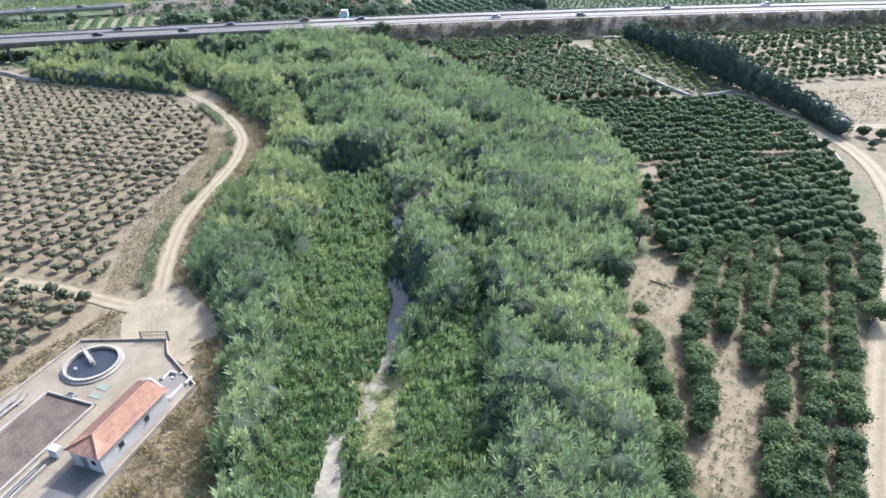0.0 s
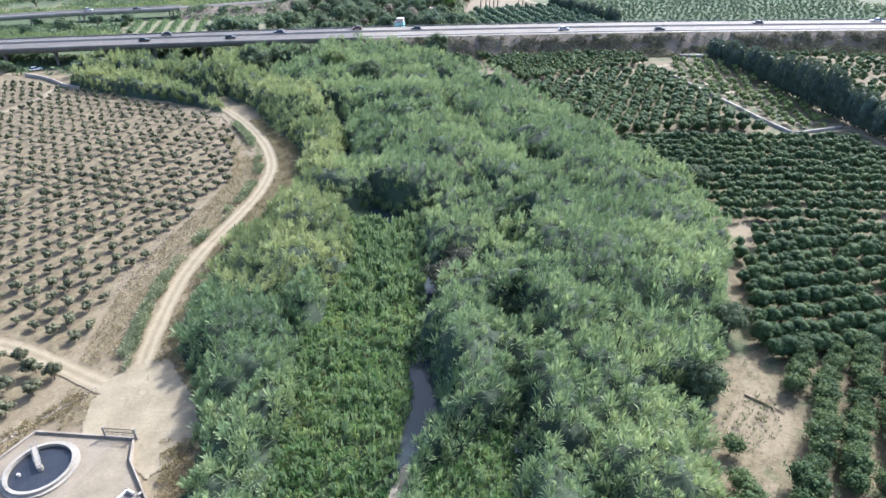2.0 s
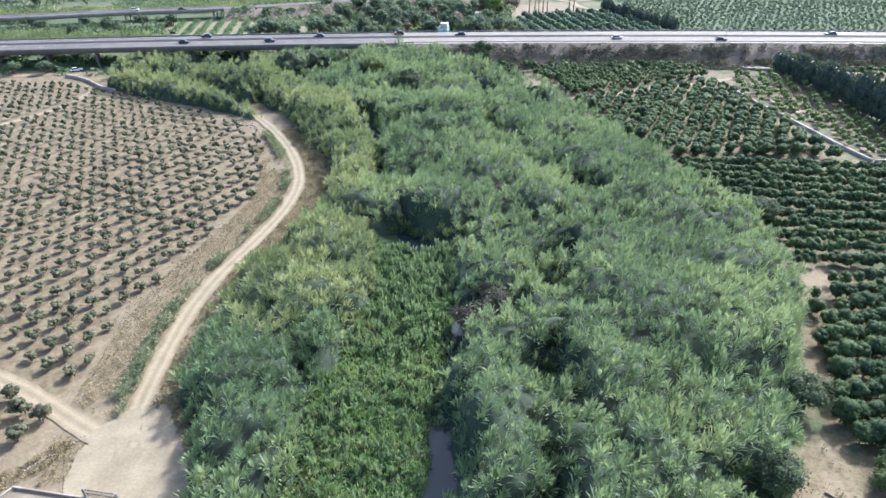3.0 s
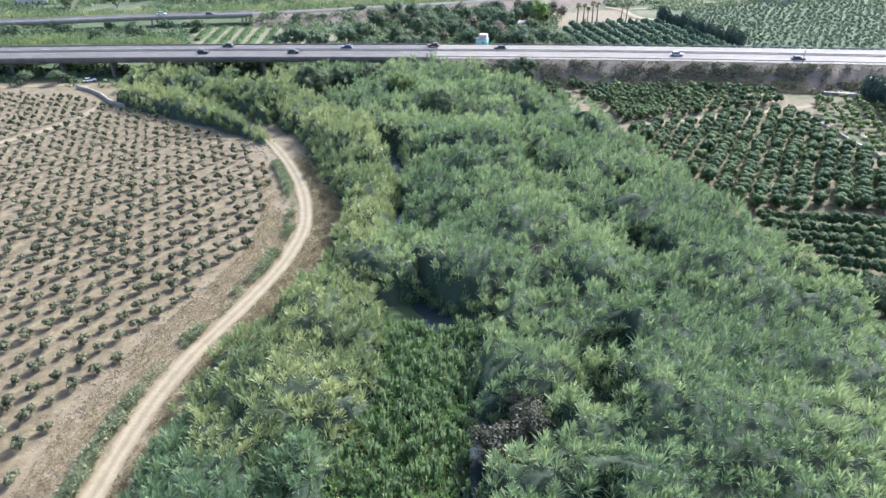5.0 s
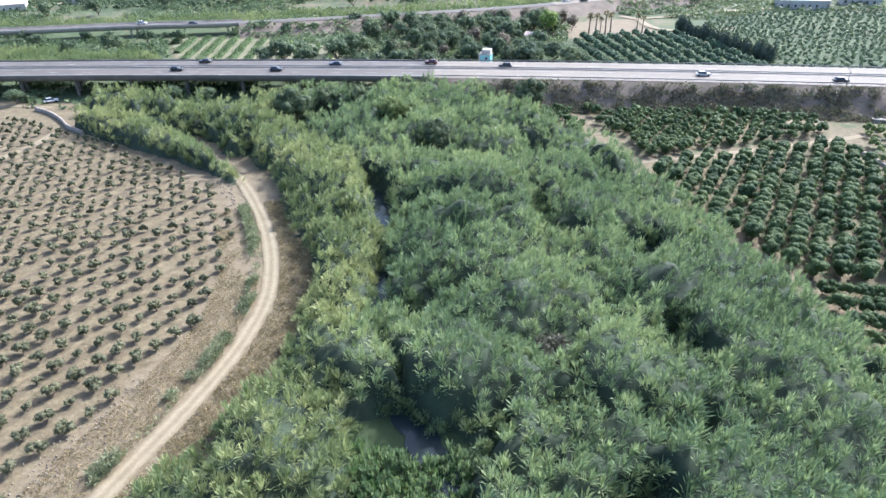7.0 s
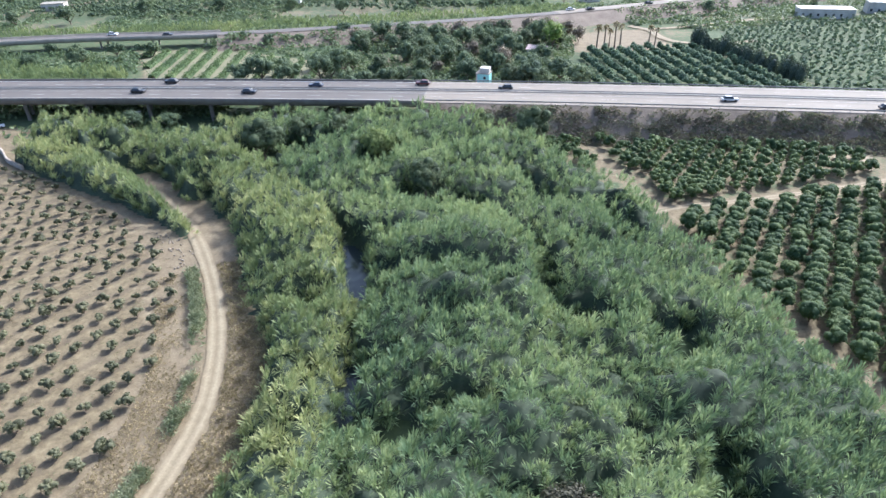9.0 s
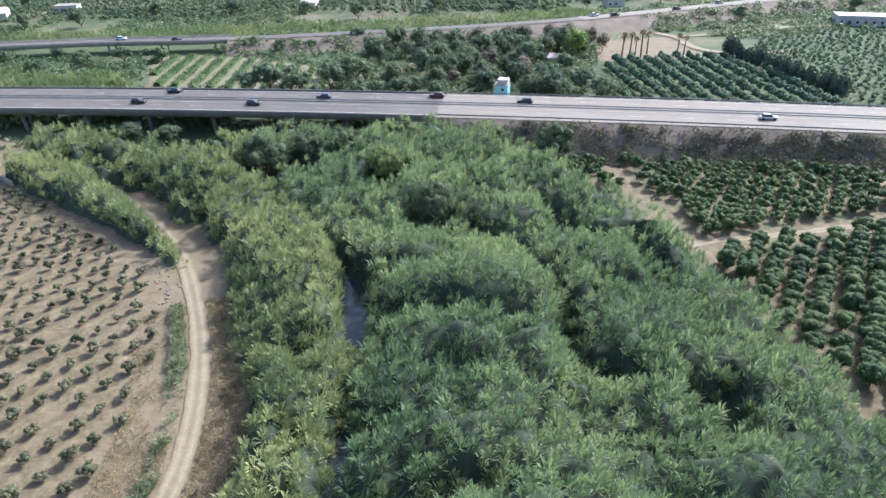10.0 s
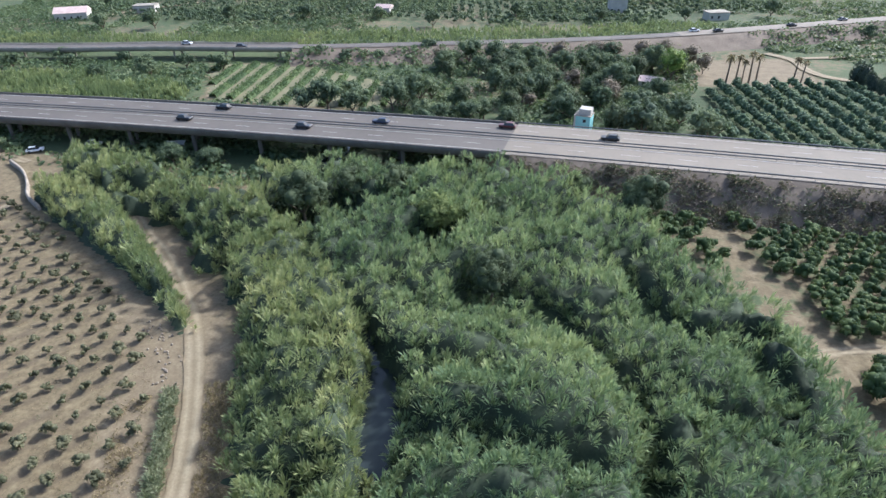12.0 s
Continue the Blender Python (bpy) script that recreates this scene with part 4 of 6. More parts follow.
joined_trees("young_orchard", "farther rows of young grey-green orchard trees", far, 1.28, 0.84, 0.2, 6, 90, 0.42, YOUNG, 77, 0.28)

R_SOUTH = [(30, 20), (34.5, 55), (38, 72), (46, 86), (56, 94.5), (96, 92.5), (85.5, 79), (71, 62.5), (64, 54), (52, 39), (37, 20)]
R_MID_S = [(52, 93), (55, 105), (61, 122), (63, 131), (113, 131), (108, 119), (98, 101), (92, 92.5)]
R_MID_N = [(63.2, 133), (64, 138), (62, 150), (57, 166), (54, 182), (116, 178), (117, 150), (114.5, 133)]
R_NORTH = [(53, 184), (42.8, 204), (35.8, 218), (35.5, 230), (48, 235.3), (63, 241.4), (85, 250), (92.5, 205), (96, 184)]
R_FAR = [(22, 270), (27, 256), (35, 236), (47, 239.8), (62, 245.8), (84, 255.6), (88, 268), (60, 270)]
R_FAR2 = [(2, 270), (8, 262), (16, 252), (22, 246), (20, 258), (15.5, 270)]
COLUMNS = [(33.5, 49), (33.4, 60), (37, 71), (40.5, 75), (45, 68), (46, 62), (42.5, 55), (38, 49.5)]
south = grid_places(R_SOUTH, (51.8, 55.5), (1.5, 2.16), (4.6, -0.6), rng, 0.8, 0.02, ((BARE_A, -1.6), (BARE_B, -0.9), (BARE_C, -0.3), (BARE_D, 0.0), (BARE_E, -1.5), (BARE_F, -0.3), (COLUMNS, 0.0)))
south = np.vstack([south, along([(39.0, 70.5), (38.2, 66), (37.0, 62), (36.2, 58), (35.2, 53.5), (33.5, 49.5)], 2.3, rng, 0.25), along([(44.6, 67.5), (43.9, 63), (42.6, 58.5), (41.2, 55), (38.6, 51.5)], 2.3, rng, 0.25), along([(33, 47.5), (31.5, 44), (30.5, 40)], 2.6, rng, 0.3)])
kinds = [tree("citrus_tree", "dense dark green citrus tree in an orchard column", 2.3, 1.75, 0.4, 30, 1700, 0.33, CITRUS, 80 + k, "fruit tree") for k in range(6)]
south, south_far = split_near(south, (52, 58), 190)
plant(kinds, south, rng, "citrus orchard trees", 0.2)
gaps = ((BARE_G, -0.3), (BARE_H, 1.2), (BARE_I, 1.0))
mid, mid_far = split_near(grid_places(R_MID_S, (76.4, 107.2), (2.0, 0.27), (-0.5, 3.65), rng, 0.25, 0.012, gaps), (72, 100), 150)
rows_far = grid_places(R_MID_N, (80.8, 151.5), (1.7, -0.12), (0.3, 4.35), rng, 0.25, 0.012, gaps)
kinds = [tree("citrus_tree", "dense dark green citrus tree in a closed row", 1.85, 1.6, 0.35, 18, 760, 0.27, CITRUS, 480 + k, "fruit tree") for k in range(4)]
plant(kinds, mid, rng, "citrus trees in closed rows", 0.16)
mid_far = np.vstack([mid_far, south_far, rows_far])
joined_trees("citrus_orchard", "farther closed rows of dense dark green citrus trees", mid_far, 1.75, 1.5, 0.3, 9, 200, 0.36, CITRUS, 87, 0.14)
north = grid_places(R_NORTH, (40.4, 215.3), (1.26, 2.85), (4.02, -0.3), rng, 0.4, 0.04)
kinds = [tree("citrus_tree", "rounded dark green citrus tree in an evenly spaced row", 2.25, 1.75, 0.5, 20, 620, 0.4, CITRUS, 380 + k, "fruit tree") for k in range(6)]
north, north_far = split_near(north, (48, 208), 60)
plant(kinds, north, rng, "citrus trees by the cross track", 0.16)
joined_trees("citrus_orchard", "more rows of rounded dark citrus trees by the cross track", north_far, 2.25, 1.75, 0.5, 16, 340, 0.45, CITRUS, 387, 0.16)
small = np.vstack([grid_places(R_FAR, (30, 262), (1.2, 2.65), (3.1, -0.85), rng, 0.4, 0.05), grid_places(R_FAR2, (12, 264), (1.3, 2.9), (3.3, -0.9), rng, 0.5, 0.04),
                   grid_places([(126, 200), (122, 262), (330, 262), (330, 190), (135, 190)], (150, 220), (3.9, 0.2), (0, 5.2), rng, 0.6, 0.12)])
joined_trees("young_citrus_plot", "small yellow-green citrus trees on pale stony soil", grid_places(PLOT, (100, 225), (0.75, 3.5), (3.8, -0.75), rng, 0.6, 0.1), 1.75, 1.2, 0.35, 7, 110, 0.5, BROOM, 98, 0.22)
joined_trees("small_citrus_orchard", "small round dark green citrus trees on bare soil", small, 2.0, 1.5, 0.4, 7, 84, 0.66, CITRUS, 97, 0.2)


# ---- motorway ----
def sweep(x0, x1, profile, step=6.0):
    """A profile of (distance past the near edge, height) drawn along the motorway."""
    xs = np.linspace(x0, x1, max(2, int((x1 - x0) / step) + 1))
    k = len(profile)
    v = np.array([[x, road_y(x) + o, z] for x in xs for o, z in profile])
    i = (np.arange(len(xs) - 1)[:, None] * k + np.arange(k - 1)[None, :]).ravel()
    return v, np.stack([i, i + k, i + k + 1, i + 1], 1)


def swept(name, x0, x1, profile, mat, label, category, parent=None, kind="structure", step=6.0):
    ob = new(name, mesh_from(name, *sweep(x0, x1, profile, step), mat))
    if parent:
        ob.parent = parent
        return ob
    return tagged(ob, label, category, kind=kind)


def build_motorway():
    Z, W = ROAD_Z, ROAD_W
    swept("embankment", -24, 420, [(-10.5, -0.3), (-6, 2.3), (-0.6, Z - 0.25), (0, Z - 0.1), (W, Z - 0.1), (W + 0.6, Z - 0.25), (W + 9, -0.3)], BANK,
          "dry brown earth embankment of the motorway", "embankment")
    swept("road", DECK_END, 420, [(0.0, Z), (W / 2, Z + 0.12), (W, Z)], ASPHALT_PALE, "sun-bleached pale motorway surface", "road")
    bridge = tagged(empty_thing("road_bridge", 0, 0, 0), "long concrete motorway viaduct on paired piers", "bridge", kind="structure")
    swept("deck", -420, DECK_END, [(0.0, Z - 0.02), (W / 2, Z + 0.1), (W, Z - 0.02)], ASPHALT_DARK, "", "", bridge)["label"] = "grey asphalt deck surface"
    swept("girder", -420, DECK_END + 2, [(0.9, Z - 1.7), (0.0, Z - 0.9), (-0.15, Z - 0.03), (-0.15, Z + 0.05), (0.0, Z - 0.04), (W, Z - 0.04), (W + 0.15, Z - 0.03), (W, Z - 0.9), (W - 0.9, Z - 1.7), (0.9, Z - 1.7)], BRIDGE_CONCRETE, "", "", bridge)
    for o in (0.0, W - 0.25):
        swept("parapet", -420, DECK_END, [(o, Z), (o, Z + 0.5), (o + 0.25, Z + 0.5), (o + 0.25, Z)], BRIDGE_CONCRETE, "", "", bridge)
    bm = bmesh.new()
    tube(bm, (0, 0, -1.2), (0, 0, Z - 1.65), 0.55, 0.55, 12)
    pier = bpy.data.meshes.new("pier")
    bm.to_mesh(pier)
    bm.free()
    pier.materials.append(BRIDGE_CONCRETE)
    for x in range(-410, -40, 19):
        for o in (2.6, 7.8, 12.8, 18.0):
            p = part("pier", pier, BRIDGE_CONCRETE, bridge)
            p.location = (x - o * 0.55, road_y(x) + o, 0)
    swept("abutment", -27, -21, [(-0.1, -0.5), (0, Z - 1.0), (W, Z - 1.0), (W + 0.1, -0.5)], BRIDGE_CONCRETE, "concrete end wall of the viaduct", "abutment")
    for o, x0 in ((0.55, DECK_END), (9.2, -420), (11.0, -420), (W - 0.55, DECK_END)):
        rail = tagged(empty_thing("guard_rail", 0, 0, 0), "galvanised steel motorway guard rail", "guard rail", kind="structure")
        swept("beam", x0, 420, [(o, Z + 0.45), (o + 0.05, Z + 0.6), (o, Z + 0.78), (o - 0.05, Z + 0.6), (o, Z + 0.45)], STEEL, "", "", rail)
        bm = bmesh.new()
        for x in np.arange(max(x0, -180), 180, 4.0):
            box(bm, x - 0.05, x + 0.05, road_y(x) + o + 0.03, road_y(x) + o + 0.11, Z - 0.05, Z + 0.7)
        part("post", bm, STEEL, rail)
    for o in (1.6, 8.4, 11.9, W - 1.6):
        swept("edge_line", -420, 420, [(o, Z + 0.13), (o + 0.18, Z + 0.13)], PAINT, "white painted edge line on the motorway", "road marking")
    bm = bmesh.new()
    for o in (5.0, 15.3):
        for x in np.arange(-300, 300, 12.0):
            y = road_y(x) + o
            vs = [bm.verts.new((a, b, Z + 0.14)) for a, b in ((x, y), (x + 4, y), (x + 4, y + 0.15), (x, y + 0.15))]
            bm.faces.new(vs)
    tagged(part("lane_line", bm, PAINT, None), "white dashed lane lines on the motorway", "road marking", kind="structure")


build_motorway()


def car(name, label, colour, x, lane, heading=0.0):
    e = empty_thing(name, x, road_y(x) + lane, ROAD_Z + 0.1, heading)
    tagged(e, label, "car", "cars on the motorway")
    paint = plain("car_paint", colour, 0.3)
    bm = box(bmesh.new(), -2.15, 2.15, -0.88, 0.88, 0.28, 0.85, 0.12)
    body = part("body", bm, paint, e)
    bm = bmesh.new()
    low = [(-1.75, -0.8), (1.05, -0.8), (1.05, 0.8), (-1.75, 0.8)]
    high = [(-1.35, -0.62), (0.35, -0.62), (0.35, 0.62), (-1.35, 0.62)]
    a = [bm.verts.new((p, q, 0.84)) for p, q in low]
    b = [bm.verts.new((p, q, 1.40)) for p, q in high]
    for i in range(4):
        bm.faces.new((a[i], a[(i + 1) % 4], b[(i + 1) % 4], b[i]))
    bm.faces.new(b)
    part("window", bm, GLASS, e, "dark tinted car windows")
    part("roof", box(bmesh.new(), -1.32, 0.32, -0.6, 0.6, 1.39, 1.45, 0.03), paint, e)
    for wx in (-1.35, 1.35):
        for wy in (-0.8, 0.8):
            bm = tube(bmesh.new(), (wx, wy - 0.1, 0.32), (wx, wy + 0.1, 0.32), 0.32, 0.32, 12)
            part("wheel", bm, RUBBER, e)
    return e


for label, colour, x, lane in (("black hatchback driving on the motorway", (0.02, 0.02, 0.022), -112, 6.8), ("dark grey saloon car on the motorway", (0.05, 0.05, 0.055), -78, 6.8),
                               ("black saloon car in the far carriageway", (0.015, 0.015, 0.018), -107, 16.9), ("dark blue hatchback in the far carriageway", (0.02, 0.03, 0.06), -60, 13.6),
                               ("dark red car in the far carriageway", (0.09, 0.02, 0.02), -28, 16.9), ("black car on the pale road surface", (0.02, 0.02, 0.02), -3, 13.6),
                               ("silver car on the pale road surface", (0.5, 0.5, 0.5), 58, 6.8), ("dark car on the pale road surface", (0.03, 0.03, 0.03), 96, 3.4),
                               ("dark grey car on the pale road surface", (0.06, 0.06, 0.06), 140, 13.6), ("white car on the pale road surface", (0.75, 0.75, 0.75), 190, 16.9)):
    car("car", label, colour, x, lane, 0 if lane < 9 else 180)


# ---- hedges, shrubs and single trees ----
def cypress(name, label, h, r, seed):
    rng = np.random.default_rng(seed)
    e = tagged(empty_thing(name, 0, 0, 0), label, "cypress")
    part("trunk", tube(bmesh.new(), (0, 0, -0.2), (0, 0, h * 0.8), 0.14, 0.05), BARK, e)
    n = 520
    k = rng.random(n) ** 0.8
    a = rng.uniform(0, 2 * math.pi, n)
    rad = r * (0.35 + 0.75 * np.sin(np.clip(k * 0.95 + 0.12, 0, 1) * math.pi) ** 0.7) * rng.uniform(0.7, 1.05, n)
    p = np.stack([np.cos(a) * rad, np.sin(a) * rad, 0.2 + k * h * 0.97], 1)
    d = np.stack([np.cos(a) * 0.6, np.sin(a) * 0.6, np.full(n, 0.9)], 1) + rng.normal(0, 0.25, (n, 3))
    d /= np.linalg.norm(d, axis=1)[:, None]
    v, f = leaves(p, d, rng.uniform(0.5, 0.9, n), rng.uniform(0.25, 0.45, n), rng, 0.05)
    bm = bmesh.new()
    bmesh.ops.create_icosphere(bm, subdivisions=2, radius=1.0, matrix=Matrix.LocRotScale((0, 0, h * 0.48), None, (r * 0.85, r * 0.85, h * 0.46)))
    bm.verts.ensure_lookup_table()
    cv = np.array([w.co for w in bm.verts])
    cf = np.array([[w.index for w in q.verts] for q in bm.faces])
    bm.free()
    part("crown", mesh_from("crown", np.vstack([v, cv]), np.vstack([f, cf + len(v)]), DARKTREE), DARKTREE, e)
    return e


kinds = [cypress("cypress", "tall dark cypress in a windbreak hedge", 7.5, 1.9, 120 + k) for k in range(4)]
HEDGE_LINE = [(112, 266), (116, 240), (118.5, 216), (121, 196), (124, 176), (126, 160), (126.5, 146)]
plant(kinds, along(HEDGE_LINE, 2.1, rng, 0.5), rng, "windbreak hedge beside the farm road", 0.14)
for ob in [o for o in bpy.data.objects if o.get("group") == "windbreak hedge beside the farm road"]:
    grow = float(np.interp(ob.matrix_basis.translation.y, [145, 160, 176, 200, 225, 255, 266], [0.62, 0.85, 1.1, 1.55, 1.3, 1.0, 0.95]))
    ob.matrix_basis = ob.matrix_basis @ Matrix.Diagonal((1.25, 1.25, grow, 1))
kinds = [cypress("cypress", "dark cypress in a far windbreak hedge", 6.5, 1.8, 130 + k) for k in range(3)]
plant(kinds, along([(70, 381), (81, 354), (91.5, 329)], 2.9, rng, 0.4), rng, "windbreak hedge behind the motorway", 0.25)


def bank_scrub():
    """Scrub on the near slope of the motorway embankment, and at its foot."""
    rng = np.random.default_rng(140)
    n = 9000
    x = rng.uniform(-24, 330, n)
    k = rng.random(n)
    keep = field(x, k * 12, 5, 141) * 0.35 + field(x, k * 12, 1.6, 142) * 0.45 + 0.2 * rng.random(n) + 0.06 * k > 0.44
    x, k = x[keep], k[keep]
    y = road_y(x) - 0.8 - k * 10.5
    z = np.interp(k * 10.5 + 0.8, [0.6, 6, 10.5, 12], [ROAD_Z - 0.3, 2.3, -0.1, 0.0])
    per = 14
    root = np.repeat(np.stack([x, y, z + 0.15], 1), per, 0)
    d = directions(len(root), rng)
    d[:, 2] = np.abs(d[:, 2]) + 0.1
    root += d * np.repeat(rng.uniform(0.2, 0.8, len(x)), per)[:, None] * np.array([1.3, 1.0, 0.55])
    v, f = leaves(root, d, rng.uniform(0.4, 0.9, len(root)), rng.uniform(0.2, 0.45, len(root)), rng, 0.2)
    half = len(v) // 8 * 4
    tagged(new("bank_scrub", mesh_from("bank_scrub", v[:half], f[:half // 2], BANKLEAF)), "low green scrub on the motorway embankment", "shrubs", kind="stuff")
    tagged(new("dry_scrub", mesh_from("dry_scrub", v[half:], f[half // 2:] - half, BANKDRY)), "dry brown scrub on the motorway embankment", "shrubs", kind="stuff")


bank_scrub()


def verge_growth():
    """Bushes and dry stalks along the farm track, thicker on the orchard side."""
    rng = np.random.default_rng(150)
    p = smooth_line(PATH[5:], 0.16)
    t = np.gradient(p, axis=0)
    t /= np.hypot(t[:, 0], t[:, 1])[:, None]
    nrm = np.stack([t[:, 1], -t[:, 0]], 1)
    for name, label, mat, lo, hi, seed, cut, size, copies in (("verge_bushes", "grey-green reeds and weeds along the track verge", VERGE, 1.5, 3.9, 151, 0.47, 1.15, 7),
                                                              ("verge_dry_grass", "dry yellow-brown grass along the track verge", STRAW, 1.9, 9.5, 153, 0.34, 0.4, 14),
                                                              ("verge_dry_grass", "dry yellow grass between the track and the reeds", STRAW, -7.5, -1.7, 155, 0.26, 0.5, 14)):
        q = np.repeat(p, copies, 0)
        m = np.repeat(nrm, copies, 0)
        o = rng.uniform(lo, hi, len(q))
        x, y = q[:, 0] + m[:, 0] * o, q[:, 1] + m[:, 1] * o
        ok = (field(x, y, 5.5, seed) * 0.65 + field(x, y, 1.8, seed + 1) * 0.35 > cut + 0.2 * (rng.random(len(x)) - 0.5)) & (reed_height(x, y) < 0.8)
        ok &= (depth_in(PLAZA, x, y) < 0.5) & (off_line(PATH, x, y) > 1.5 + 0.5 * field(x, y, 1.5, 157)) & (off_line(SIDE_PATH, x, y) > 2.0)
        x, y = x[ok], y[ok]
        per = 6
        root = np.repeat(np.stack([x, y, ground_z(x, y) + size * rng.uniform(0, 0.8, len(x))], 1), per, 0)
        d = directions(len(root), rng)
        d[:, 2] = np.abs(d[:, 2]) + 0.5
        d /= np.linalg.norm(d, axis=1)[:, None]
        v, f = leaves(root, d, rng.uniform(0.6, 1.1, len(root)) * size, rng.uniform(0.10, 0.2, len(root)) * min(size, 0.8), rng, 0.25)
        tagged(new(name, mesh_from(name, v, f, mat)), label, "verge plants", kind="stuff")


verge_growth()

e = tagged(empty_thing("fallen_log", 48.4, 83.6, 0.14, -44), "pale fallen log lying on bare ground beside the orchard", "log")
part("trunk", tube(bmesh.new(), (-2.6, 0, 0), (2.6, 0.1, 0.1), 0.17, 0.11, 9), LOGWOOD, e)
part("branch", tube(bmesh.new(), (0.9, 0, 0.05), (1.9, -0.9, 0.25), 0.09, 0.05, 6), LOGWOOD, e)
part("branch", tube(bmesh.new(), (-0.6, 0, 0.05), (0.4, 0.8, 0.2), 0.1, 0.05, 6), LOGWOOD, e)
SINGLE = [("olive_bush", "dark olive-green rounded bush standing among the reeds", 6.2, 4.8, 3.4, OLIVE, [(-17.0, 231.5), (-60.5, 249), (5.5, 264)]),
          ("broad_tree", "dark green broad-crowned tree rising from the reeds", 5.6, 3.6, 3.0, OLIVE, [(-44, 260), (-21, 254), (-53, 258), (-54, 267), (-8, 270)]),
          ("broom_tree", "yellow-green rounded tree rising from the reeds", 5.4, 3.6, 2.6, BROOM, [(-31.5, 249.5), (-26.5, 252), (-36.5, 252.5)]),
          ("broad_tree", "dark rounded tree at the edge of the reeds", 4.4, 3.0, 1.2, OLIVE, [(63, 150), (54, 154), (40.5, 85), (50, 99)]),
          ("shrub", "small dark shrub on the fallow ground beside the farm road", 1.7, 1.2, 0.3, OLIVE, [(131, 143.5), (134.5, 141), (139.5, 144.5), (128, 136), (133, 134), (138, 137), (143, 140)]),
          ("broad_tree", "dark tree standing in the shade of the viaduct", 4.2, 2.6, 1.0, TREE, [(-71, 266), (-64, 266.5), (-97, 269), (-58, 270), (-108, 268.5), (-160, 263), (-172, 262), (-184, 258)]),
          ("dead_bush", "leafless brown dead bush among the reeds", 4.2, 2.2, 1.2, DEADWOOD, [(9, 116.5), (5.5, 113.5), (10.7, 156), (8, 121.5)]),
          ("broad_tree", "tall dark broad-crowned tree behind the motorway", 6.5, 4.6, 1.6, TREE,
           [(-89, 317.5), (-79, 319), (-69, 321), (-63, 329), (-79, 388), (-51, 383), (-27, 346), (-24, 372), (-32, 338), (-40, 360), (-12, 378), (-60, 378), (-4, 352), (2, 330), (14, 326), (20, 312), (-38, 384), (-66, 366), (6, 383), (-18, 326), (4, 314)]),
          ("broad_tree", "green rounded tree behind the motorway", 5.2, 3.4, 0.9, TREE,
           [(-74, 336), (-86, 326), (-66, 324), (-80, 316), (-58, 316), (-61, 335), (-50, 326), (-95, 314), (-44, 316), (-70, 308), (-54, 306)]),
          ("bright_tree", "bright yellow-green tree behind the motorway", 6.6, 6.4, 4.0, BRIGHT, [(12, 368)]),
          ("broad_tree", "dark tree below the second road bridge", 4.6, 2.6, 0.6, TREE, [(-150, 352), (-165, 350), (-180, 346), (-196, 352), (-212, 340), (-236, 336), (-172, 338), (-188, 330), (-225, 350), (-255, 338), (-120, 374), (-108, 372), (-96, 376)]),
          ("broad_tree", "far dark tree on the fields beyond", 6.0, 4.0, 1.0, TREE, [(-255, 405), (-230, 412), (-205, 440), (-165, 448), (-128, 455), (-95, 442), (-310, 470), (-60, 470), (-20, 470), (20, 480), (60, 500), (120, 500), (150, 480), (90, 450), (-170, 500), (-250, 480)])]
wood = [(x, y) for x, y in zip(rng.uniform(-72, 20, 105), rng.uniform(308, 398, 105))
        if depth_in([(-56, 312), (-50, 345), (-88, 374), (-58, 386), (0, 400), (18, 392), (16, 370), (8, 312)], x, y) > 0 and math.hypot(x + 10, y - 308) > 7 and math.hypot(x - 7, y - 364) > 7]
SINGLE.append(("broad_tree", "dark tree in the dense wood behind the motorway", 4.6, 3.4, 1.0, TREE, wood[::2]))
SINGLE.append(("broad_tree", "grey-green tree in the dense wood behind the motorway", 3.9, 3.9, 1.2, OLIVE, wood[1::4]))
SINGLE.append(("bare_tree", "brownish half-bare tree on the bank behind the motorway", 3.6, 3.2, 1.2, BANKDRY, wood[3::8] + [(18, 392), (10, 400), (2, 396), (-8, 392), (-16, 396), (23, 384), (-28, 392), (14, 380)]))
for k, (name, label, rx, rz, trunk, mat, places) in enumerate(SINGLE):
    far_off = places[0][1] > 300
    kinds = [tree(name, label, rx, rz, trunk, 34 if mat is OLIVE else 26, 5200 if not far_off else 1200, 0.06 * rx + 0.24 if far_off else 0.34, mat, 160 + 7 * k + j, core=mat is not DEADWOOD) for j in range(min(3, len(places)))]
    plant(kinds, places, rng, label.split(" ")[0] + " " + name.replace("_", " ") + "s" if len(places) > 1 else "", 0.22)


